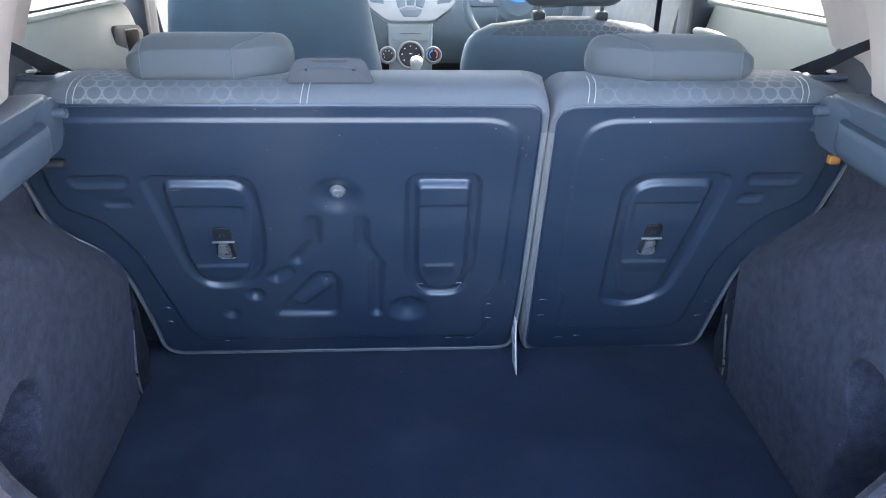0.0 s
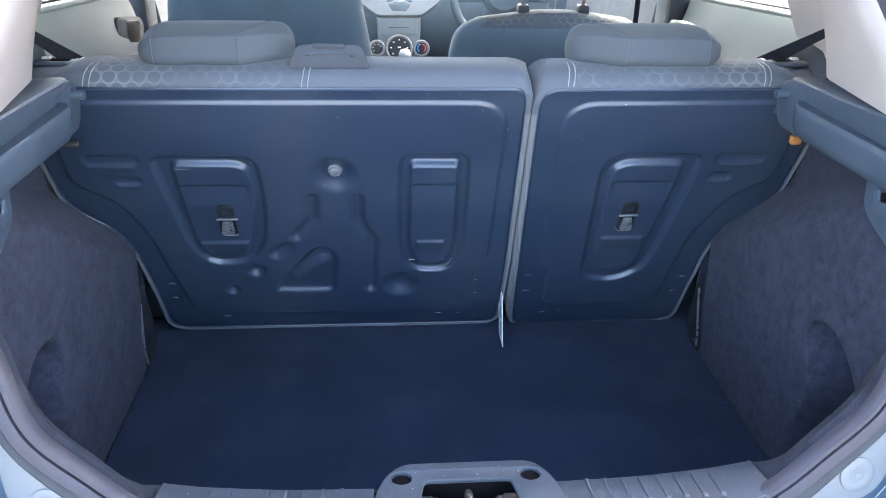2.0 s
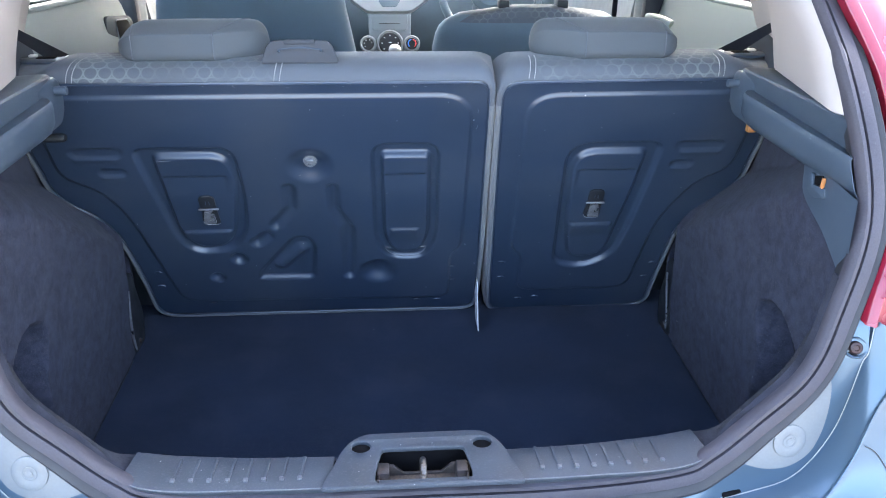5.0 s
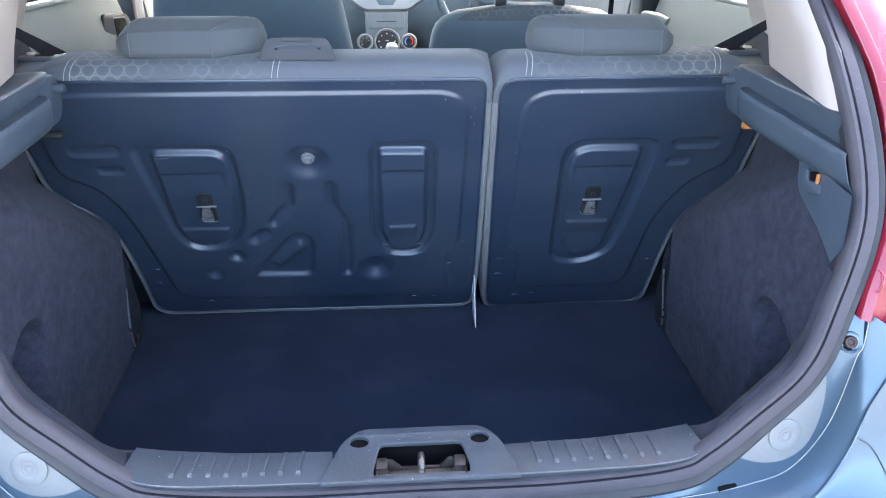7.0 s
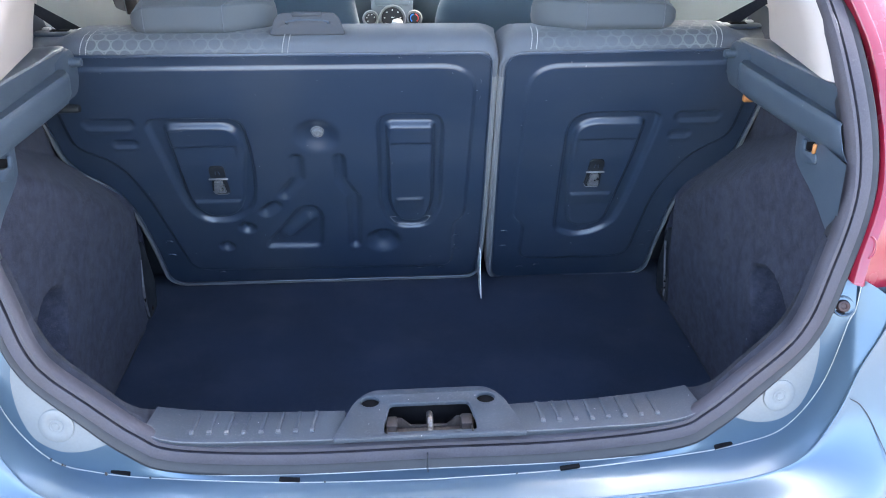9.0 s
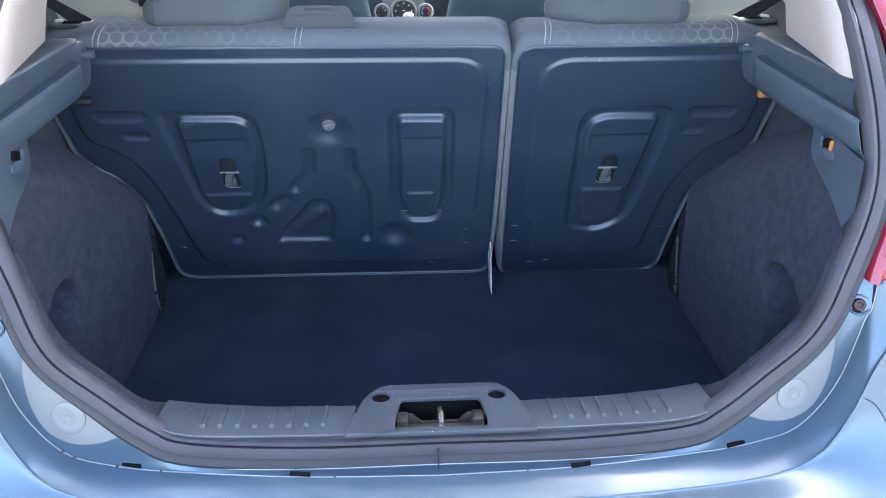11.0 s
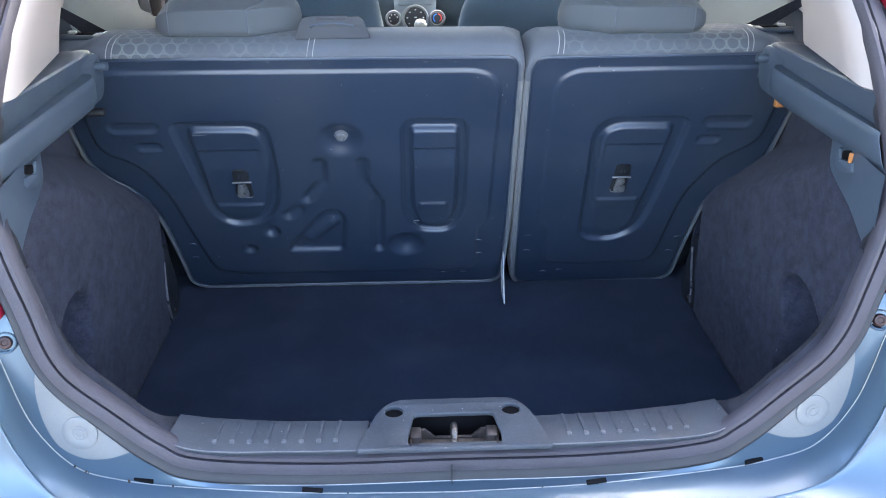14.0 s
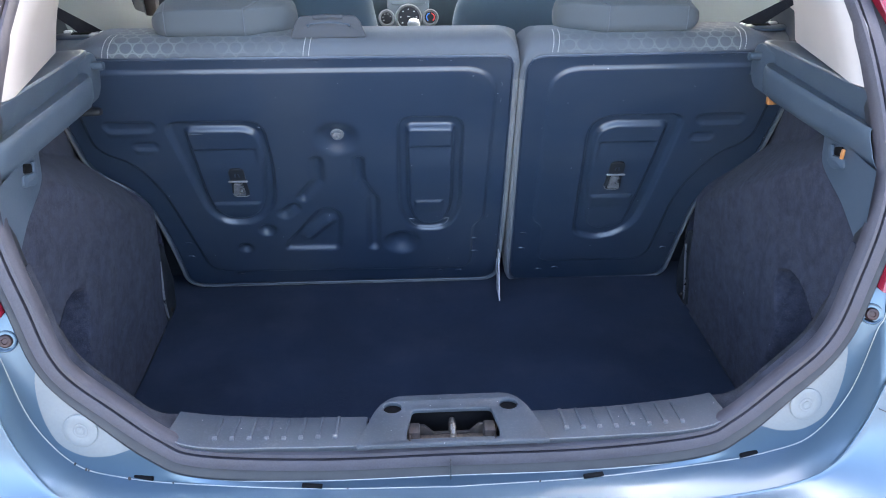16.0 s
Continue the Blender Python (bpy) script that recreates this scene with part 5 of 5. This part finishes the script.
part("grip", box(0.0, 0.0315, 0.001, 0.050, 0.008, 0.008, 0.003, m), FLAP, guide)
part("rim", tube([m @ Vector((x, y, 0.0018)) for x, y in gp[6:]], 0.0011, 6), SILVER, guide, "pale rim")
part("moulding", tube([m @ Vector((x, 0.0195 + 0.0035 * (1 - (x / 0.035) ** 2), 0.0028)) for x in (k / 8 * 0.07 - 0.035 for k in range(9))], 0.0016, 6), TRIM, guide)


def head_restraint(x0, x1, zt, inner):
    """A low padded head restraint on the seat shoulder; the end towards the car's middle (inner: 1 or -1) is cut back."""
    cx, half = (x0 + x1) / 2, (x1 - x0) / 2
    t = thing("head_restraint", "low padded grey cloth head restraint resting on the seat shoulder", "head restraint", (cx, 0.60, 1.06), "rear head restraints")
    sec = rounded([(-0.036, -0.018), (-0.056, -0.006), (-0.052, 0.0320), (0.008, 0.046), (0.052, 0.036), (0.060, -0.02), (0.03, -0.034), (-0.01, -0.024)], [0.012, 0.013, 0.004, 0.03, 0.025, 0.02, 0.015, 0.012], 7)

    def at(u, y, z, grow=1.0):
        w = u * inner
        flat = 0.80 if w > 0 else 0.66
        s = max(math.sqrt(max(0.0, 1 - (max(abs(u) - flat, 0.0) / (1 - flat)) ** 2.2)), 0.05)
        cut = 0.058 * min(max((w - 0.34) / 0.66, 0.0), 1.0) ** 1.1 * min(max((0.045 - y) / 0.10, 0.0), 1.0)
        drop = 0.010 * max(w - 0.55, 0.0) ** 1.5
        return Vector((cx + half * u, 0.588 + y * grow * (0.55 + 0.45 * s) + cut, zt - 0.034 + (z - 0.012) * grow * (0.12 + 0.88 * s) - 0.004 * abs(u) ** 3 - drop))

    rows = [[at(u, y, z) for y, z in sec] for u in (math.sin(math.pi / 2 * (-1 + 2 * k / 56)) for k in range(57))]
    part("pad", loft(rows, close_v=True, cap=True), HEAD_CLOTH, t)
    for sx in (-1, 1):
        a, b = (0.33, 0.42) if sx == inner else (0.78, 0.10)
        line = [at(sx * (a + b * min(max((y + 0.05) / 0.07, 0.0), 1.0)), y, z, 1.006) for y, z in sec]
        part("seam", tube(line, 0.0010, 5, closed=True), CLOTH, t)
        part("post", tube([(cx + sx * 0.06, 0.61, 1.03), (cx + sx * 0.06, 0.605, zt - 0.05)], 0.006, 10), STEEL, t)
    return t


head_restraint(-0.456, -0.226, 1.127, 1)
head_restraint(0.217, 0.456, 1.126, -1)


def hinge_bracket(side):
    t = small if side > 0 else big
    m = Matrix(((0, 0, side, side * 0.5505), (1, 0, 0, 0), (0, 1, 0, 0), (0, 0, 0, 1)))
    t = part("hinge_plate", plate(rounded([(0.625, 0.462), (0.685, 0.462), (0.70, 0.52), (0.672, 0.62), (0.655, 0.63), (0.635, 0.60), (0.632, 0.53)], 0.012, 4), (), 0.005, 0.0012, m), DARK, t, "black steel hinge plate")
    # sunlit glint along the plate's edge, made as a bright strip
    strip = [(-0.5475, 0.628, 0.470), (-0.5465, 0.622, 0.52), (-0.545, 0.635, 0.60)] if side < 0 else [(0.551, 0.640, 0.468), (0.546, 0.638, 0.478), (0.5455, 0.640, 0.50), (0.541, 0.644, 0.545), (0.536, 0.648, 0.602)]
    part("edge_strip", tube(spline(strip, 14), 0.0024, 8), BRIGHT, t, "bright strip for the highlight on the plate's edge")
    part("hinge_bolt", lathe([(0, 0), (0.006, 0), (0.005, 0.003), (0.003, 0.004), (0, 0.004)], 16, pose(side * 0.548, 0.655, 0.474, 0, -90 * side, 0)), WORN, t, "bright bolt head")
    return t


both(hinge_bracket)
solid("centre_hinge_strip", loft([[Vector((0.1495 + dx, y + dy, z)) for dx, dy in ((-0.0006, -0.002), (0.0010, -0.002), (0.0010, 0.05), (-0.0006, 0.05))] for y, z in ((0.700, 0.565), (0.690, 0.53), (0.672, 0.49), (0.660, 0.468))], close_v=True, cap=True),
      WHITE, "thin pale metal edge of the centre seat hinge", "hinge")


# ---- cabin ahead of the rear seats ----
solid("cabin_floor", box(0, 1.9, 0.36, 1.4, 2.2, 0.02, 0.004), DARK, "dark cabin floor", "floor", kind="structure")
solid("rear_bench", box(0, 1.02, 0.62, 1.2, 0.46, 0.16, 0.05, None, 3), CLOTH, "grey cloth rear seat bench", "bench")


def belt_z(y):
    """Height of the window's lower edge."""
    return 1.0965 - 0.078 * (y - 0.80)


def rear_door(side):
    t = thing("rear_door", "pale beige rear door lining with a pull handle", "door", (side * 0.69, 1.05, 0.45), "rear doors")
    far, swing = (1.36, 0.020) if side < 0 else (1.44, 0.0)
    ys = [0.66 + (far - 0.66) * math.sin(k / 36 * math.pi / 2) for k in range(37)]
    rows = []
    for z in range(12):
        u = z / 11
        r = []
        for y in ys:
            top = belt_z(y)
            bend = max(0.0, (y - far + 0.075) / 0.075)
            inward = swing * max(0.0, (y - far + 0.20) / 0.20) ** 2
            zz = 0.45 + (top - 0.045 * min(bend, 1.0) ** 3.5 - 0.45) * u
            puff = 0.030 * math.sin(min(u * 1.1, 1.0) * math.pi) ** 0.6 - 0.022 * max(0, u - 0.86) / 0.14
            r.append(Vector((side * (0.700 - puff - inward + (0.015 * bend ** 2.0 if side > 0 else 0.0)), y, zz)))
        rows.append(r)
    part("lining", thick(loft(rows), 0.012), DOOR, t)
    frame_top = [Vector((side * (0.70 - swing * max(0.0, (y - far + 0.20) / 0.20) ** 2), y, belt_z(y) + 0.006)) for k, y in enumerate(ys)]
    part("window_ledge", tube(frame_top[:28], 0.0055, 10), DOOR, t, "rounded top of the lining")
    part("window_seal", tube([Vector((p.x + side * 0.012, p.y, p.z + 0.011)) for p in frame_top], 0.003, 6), DARK, t, "thin black window seal")
    if side < 0:
        hm = Matrix(((0.1508, -0.1510, 0.9770, -0.672), (0.9754, 0.1836, -0.1222, 1.290), (-0.1609, 0.9713, 0.1749, 0.962), (0, 0, 0, 1)))
        h = part("handle_surround", plate(rounded([(-0.080, 0.046), (0.036, 0.047), (0.049, 0.034), (0.022, -0.030), (-0.020, -0.042), (-0.090, -0.022), (-0.098, -0.004)], [0.012, 0.012, 0.010, 0.02, 0.02, 0.012, 0.01], 6), (), 0.012, 0.003, hm @ pose(0, 0, -0.006)), FLAP, t, "grey handle surround")
        # flat black plate painted as the recess's shade
        part("handle_recess", plate(rounded([(-0.038, 0.035), (0.017, 0.037), (0.024, 0.029), (0.000, -0.024), (-0.046, -0.018)], 0.005, 4), (), 0.004, 0.001, hm @ pose(0, 0, 0.0015)), SLOT, h, "black plate for the shade in the handle recess")
        part("recess_edge", tube([hm @ Vector(q) for q in ((-0.049, -0.014, 0.004), (-0.044, 0.034, 0.004), (-0.040, 0.0385, 0.004), (0.018, 0.0405, 0.004), (0.027, 0.033, 0.004))], 0.0014, 6), STACK, h, "pale edge of the recess")
    else:
        part("pull_grip", tube([(0.668, 1.33, 0.985), (0.652, 1.31, 0.998), (0.650, 1.25, 1.006), (0.656, 1.20, 1.008), (0.67, 1.185, 1.002)], 0.010, 10), DOOR, t, "pale pull grip")
    pane = loft([[Vector((side * (0.712 - 0.10 * (z - 1.0)), y, z if z > 1.2 else belt_z(y))) for y in (0.70, 0.95, 1.2, 1.38)] for z in (1.0, 1.40)])
    g = part("pane", thick(pane, 0.004), SIDE_GLASS, t, "clear side window")
    g.visible_shadow = False
    part("window_frame", tube([(side * 0.715, 0.69, 1.10), (side * 0.70, 0.66, 1.20), (side * 0.68, 0.70, 1.36), (side * 0.672, 0.90, 1.405), (side * 0.672, 1.38, 1.41)], 0.018, 8), DARK, t, "black window frame")
    return t


both(rear_door)


def quarter_pillar(side):
    """Trim behind the rear door's window, beyond the near pillar."""
    rows = []
    for k in range(8):
        z = 1.076 + 0.344 * k / 7
        yf, xf = 0.772 + 0.9 * (z - 1.09), 0.690 - 0.10 * (z - 1.0)
        rows.append([Vector((side * x, y, z)) for x, y in ((xf + 0.03, yf + 0.004), (xf + 0.004, yf + 0.002), (xf, yf - 0.006), (xf - 0.012, yf - 0.08), (xf - 0.03, 0.60), (0.60 - 0.1 * (z - 1.05), 0.47))])
    return solid("quarter_pillar_trim", loft(rows), CREAM, "cream plastic trim behind the rear door window", "pillar", "quarter pillar trims", "structure")


both(quarter_pillar)


def centre_pillar(side):
    t = thing("door_pillar", "grey and black centre pillar between the doors", "pillar", (side * 0.68, 1.47, 0.5), "door pillars")
    part("cover", loft([[Vector((side * (0.69 - 0.05 * max(z - 1.0, 0) + dx), y, z)) for y, dx in ((1.46, 0.03), (1.462, 0.0), (1.50, -0.012), (1.56, 0.0), (1.565, 0.03))] for z in (0.45, 0.8, 1.0, 1.2, 1.42)]), PILLAR_GREY, t)
    part("door_seal", box(side * 0.705, 1.435, 0.95, 0.06, 0.035, 0.95, 0.008), DARK, t, "black door seal")
    part("front_belt", box(side * 0.615, 1.50, 0.95, 0.014, 0.004, 0.9, 0.001), STRAP, t, "black front seat belt")
    return t


both(centre_pillar)


def front_door(side):
    t = thing("front_door", "pale beige front door lining below its window", "door", (side * 0.70, 2.0, 0.45), "front doors")
    part("lining", thick(loft([[Vector((side * (0.71 - 0.03 * math.sin(u * math.pi)), y, 0.45 + (1.045 - 0.45) * u)) for y in (1.57, 1.8, 2.1, 2.4, 2.6)] for u in (0, 0.2, 0.4, 0.6, 0.8, 0.95, 1.0)]), 0.012), PILLAR_GREY, t)
    g = part("pane", thick(loft([[Vector((side * (0.712 - 0.10 * (z - 1.0)), y, z if z > 1.2 else 1.045)) for y in (1.57, 2.0, 2.45)] for z in (1.0, 1.40)]), 0.004), SIDE_GLASS, t, "clear side window")
    g.visible_shadow = False
    return t


both(front_door)


def front_seat(cx, y, top, lean, label, posts):
    """A front seat seen from behind."""
    t = thing("front_seat", label, "seat", (cx, y, 0.45), "front seats")
    rows = []
    n = 26
    for k in range(n):
        u = k / (n - 1)
        z = 0.50 + (top - 0.50) * u
        yy = y - math.tan(lean) * (z - 0.5)
        half = (0.280 if posts else 0.262) - 0.17 * max(z - 0.87, 0)
        if u > 0.78:
            half *= (1 - ((u - 0.78) / 0.22) ** 3.6) ** 0.36 if u < 1 else 0.0
        half = max(half, 0.06)
        th = 0.055 * (1.0 if u < 0.8 else max(0.35, 1 - ((u - 0.8) / 0.2) ** 2 * 0.75))
        r = []
        for j in range(36):
            a = j / 36 * math.tau
            c, s = math.cos(a), math.sin(a)
            r.append(Vector((cx + half * math.copysign(abs(c) ** 0.38, c), yy + th * math.copysign(abs(s) ** 0.7, s) - 0.02 * (1 - abs(c)) * (s < 0), z)))
        rows.append(r)
    bm = loft(rows, close_v=True, cap=True)
    uv = bm.loops.layers.uv.new("cloth")
    for f in bm.faces:
        for l in f.loops:
            l[uv].uv = (l.vert.co.x, l.vert.co.z + l.vert.co.y)
        c = f.calc_center_median()
        f.material_index = 1 if posts and c.z > top - 0.035 and abs(c.x - cx) < 0.185 else 0
    part("backrest", bm, [FRONT_CLOTH, CLOTH_HEX], t, "dark blue-grey cloth backrest")
    part("cushion", box(cx, y + 0.25, 0.52, 0.48, 0.50, 0.16, 0.05, None, 3), CLOTH, t)
    yt = y - math.tan(lean) * (top - 0.5)
    if posts:
        for dx in (-0.082, 0.082):
            part("post_sleeve", box(cx + dx, yt, top + 0.004, 0.032, 0.035, 0.024, 0.006), DARK, t, "black post sleeve")
            part("post", tube([(cx + dx, yt, top - 0.02), (cx + dx, yt - 0.005, top + 0.06)], 0.006, 10), STEEL, t)
        part("head_pad", box(cx, yt - 0.01, top + 0.115, 0.27, 0.10, 0.17, 0.045, None, 4), HEAD_CLOTH, t, "padded head restraint")
    return t


front_seat(-0.365, 1.47, 1.17, radians(14), "front passenger seat in dark grey cloth seen from behind", False)
front_seat(0.381, 1.64, 0.998, radians(16), "driver seat in dark grey cloth with honeycomb shoulder", True)

# ---- dashboard and console ----
dash = thing("dashboard", "dark dashboard with silver centre stack and climate dials", "dashboard", (0, 2.7, 0.8))
part("upper_roll", loft([[Vector((x, 2.62 + dy - 0.03 * (x / 0.7) ** 2, z)) for dy, z in ((0.25, 0.60), (0.03, 0.62), (0.0, 0.72), (0.02, 0.84), (0.06, 0.92), (0.14, 0.97), (0.45, 0.99))] for x in (k / 12 * 1.42 - 0.71 for k in range(13))]), DASH, dash)
FACE = Matrix.Translation((-0.012, 2.55, 0.674)) @ pose(0, 0, 0, 72, 0, 0)
part("stack_face", plate(rounded([(-0.10, 0.235), (0.10, 0.235), (0.083, 0.12), (0.080, 0.04), (0.078, -0.10), (-0.078, -0.10), (-0.080, 0.04), (-0.083, 0.12)], 0.012, 4), (), 0.03, 0.006, FACE @ pose(0, 0, -0.02)), STACK, dash, "grey centre stack")
part("stack_recess", plate(rounded([(-0.074, 0.128), (0.074, 0.128), (0.070, 0.055), (-0.070, 0.055)], 0.010, 4), (), 0.008, 0.002, FACE), STACK, dash)
part("slot_line", box(0, 0.082, 0.006, 0.085, 0.003, 0.003, 0.001, FACE), DARK, dash)
for x, r, name in ((-0.090, 0.0245, "fan_knob"), (0.0, 0.046, "vent_dial"), (0.090, 0.0245, "heat_knob")):
    k = part(name, lathe([(0.0, 0.0), (r + 0.010, 0.0), (r + 0.010, 0.014), (r + 0.005, 0.021), (r, 0.018), (r * 0.98, 0.014), (0.0, 0.014)], 36, FACE @ pose(x, 0, -0.006)), SILVER, dash, "silver ring")
    part("dial_face", lathe([(0.0, 0.0), (r * 0.97, 0.0), (r * 0.90, 0.005), (r * 0.5, 0.006), (0.0, 0.006)], 32, FACE @ pose(x, 0, 0.010)), DARK, k, "black dial face")
    if name == "vent_dial":
        for j in range(7):
            a = radians(-40 + j * 43.3 + 0)
            part("dial_mark", box(0.033 * math.cos(a), 0.033 * math.sin(a), 0.0165, 0.0055, 0.004, 0.001, 0.0003, FACE), WHITE, k, "white print")
        part("dial_mark", box(0.0, 0.004, 0.0175, 0.012, 0.003, 0.001, 0.0003, FACE), WHITE, k)
    elif name == "heat_knob":
        for a0, a1, mm in ((100, 235, BLUE_MARK), (-55, 80, RED_MARK)):
            part("temperature_arc", tube([FACE @ Vector((x + 0.016 * math.cos(radians(a)), 0.016 * math.sin(radians(a)), 0.0165)) for a in (a0 + (a1 - a0) * q / 10 for q in range(11))], 0.0028, 6), mm, k)
    else:
        for a in (20, 70, 120, 170, 220):
            part("dial_mark", box(0.016 * math.cos(radians(a)) + x, 0.016 * math.sin(radians(a)), 0.0165, 0.004, 0.004, 0.001, 0.0003, FACE), WHITE, k, "white print")
# radio keys and vents above
RADIO = Matrix.Translation((-0.012, 2.50, 0.865)) @ pose(0, 0, 0, 58, 0, 0)
part("radio_face", plate(rounded([(-0.19, 0.09), (0.19, 0.09), (0.155, 0.0), (0.085, -0.055), (-0.085, -0.055), (-0.155, 0.0)], 0.02, 5), (), 0.02, 0.006, RADIO), SILVER, dash, "silver radio panel")
KEY_SHAPES = (((-0.168, 0.062), (-0.112, 0.062), (-0.100, 0.030), (-0.148, 0.036)), ((0.112, 0.062), (0.168, 0.062), (0.148, 0.036), (0.100, 0.030)),
        ((-0.058, 0.060), (-0.020, 0.060), (-0.022, 0.022), (-0.046, 0.014)), ((0.020, 0.060), (0.058, 0.060), (0.046, 0.014), (0.022, 0.022)),
        ((-0.015, 0.044), (0.015, 0.044), (0.012, 0.024), (-0.012, 0.024)), ((-0.042, 0.005), (-0.018, 0.014), (0.018, 0.014), (0.042, 0.005), (0.026, -0.020), (-0.026, -0.020)))
for shape in KEY_SHAPES:
    part("radio_key", plate(rounded(shape, 0.004, 3), (), 0.006, 0.002, RADIO @ pose(0, -0.022, 0.012)), DASH, dash, "dark key")
part("key_emblem", lathe([(0, 0), (0.014, 0), (0.012, 0.003), (0, 0.003)], 20, RADIO @ pose(0.0, 0.062, 0.012), (1.5, 0.7)), BLUE_MARK, dash, "small blue oval")
solid("centre_console", box(-0.012, 2.20, 0.50, 0.20, 0.70, 0.16, 0.03, None, 3), DASH, "dark centre console between the front seats", "console")
gear = thing("gear_lever", "gear lever with a pale round knob on the console", "gear lever", (-0.01, 2.33, 0.57))
part("gaiter", lathe([(0.045, 0.0), (0.035, 0.03), (0.018, 0.05), (0.0, 0.05)], 20, Matrix.Translation((-0.01, 2.33, 0.575))), DASH, gear)
part("stick", tube([(-0.01, 2.33, 0.60), (0.0, 2.31, 0.68)], 0.007, 10), STEEL, gear)
part("knob", lathe([(0.0, -0.03), (0.014, -0.026), (0.023, -0.006), (0.024, 0.006), (0.019, 0.018), (0.009, 0.024), (0.0, 0.025)], 22, pose(0.004, 2.30, 0.700, 15, 0, 0)), SILVER, gear, "pale glossy knob")
wheel_m = Matrix.Translation((0.37, 2.33, 0.915)) @ pose(0, 0, 0, 64, 0, 0)
helm = thing("steering_wheel", "dark steering wheel with silver spoke trim", "steering wheel", (0.37, 2.33, 0.915))
part("rim", tube([wheel_m @ Vector((0.185 * math.cos(a), 0.185 * math.sin(a), 0)) for a in (k / 48 * math.tau for k in range(48))], 0.015, 10, closed=True), DASH, helm)
part("hub", lathe([(0, -0.03), (0.075, -0.03), (0.08, 0.0), (0.06, 0.02), (0, 0.025)], 26, wheel_m), DASH, helm)
part("hub_emblem", lathe([(0, 0), (0.02, 0), (0.018, 0.003), (0, 0.003)], 20, wheel_m @ pose(0, 0, 0.026), (1.6, 0.75)), BLUE_MARK, helm, "blue oval")
for a in (180, 0, 270):
    part("spoke", box(0.125, 0, 0.0, 0.12, 0.045, 0.016, 0.005, wheel_m @ pose(0, 0, 0, 0, 0, a)), DASH, helm)
    part("spoke_trim", box(0.115, 0, 0.009, 0.05, 0.018, 0.006, 0.002, wheel_m @ pose(0, 0, 0, 0, 0, a)), SILVER, helm, "silver spoke trim")
part("column", tube([wheel_m @ Vector((0, 0, -0.02)), wheel_m @ Vector((0, 0.02, -0.30))], 0.04, 14), DASH, helm)

# ---- ceiling, screen and world outside ----
solid("ceiling", thick(loft([[Vector((x * 0.54, y, 1.425 + 0.02 * (1 - x * x))) for x in (-1, -0.5, 0, 0.5, 1)] for y in (0.42, 0.9, 1.5, 2.15)]), 0.008), LINER, "pale headliner", "ceiling", kind="structure")
screen = loft([[Vector((x * (0.56 + 0.10 * t), 2.15 + 0.75 * t, 1.42 - 0.42 * t)) for x in (-1, -0.5, 0, 0.5, 1)] for t in (0, 0.5, 1)])
ws = solid("windscreen", thick(screen, 0.004), GLASS, "clear windscreen over the dashboard", "windscreen", kind="structure")
ws.visible_shadow = False
# ground added as assumed pale concrete, for bounce light into the boot
g = bmesh.new()
bmesh.ops.create_grid(g, x_segments=8, y_segments=8, size=400.0)
solid("ground", g, CONCRETE, "unseen ground, given pale concrete to bounce sunlight", "ground", kind="structure")
solid("bulkhead", box(0, 2.95, 0.62, 1.42, 0.03, 0.70, 0.005), DARK, "dark bulkhead under the dashboard", "wall", kind="structure")
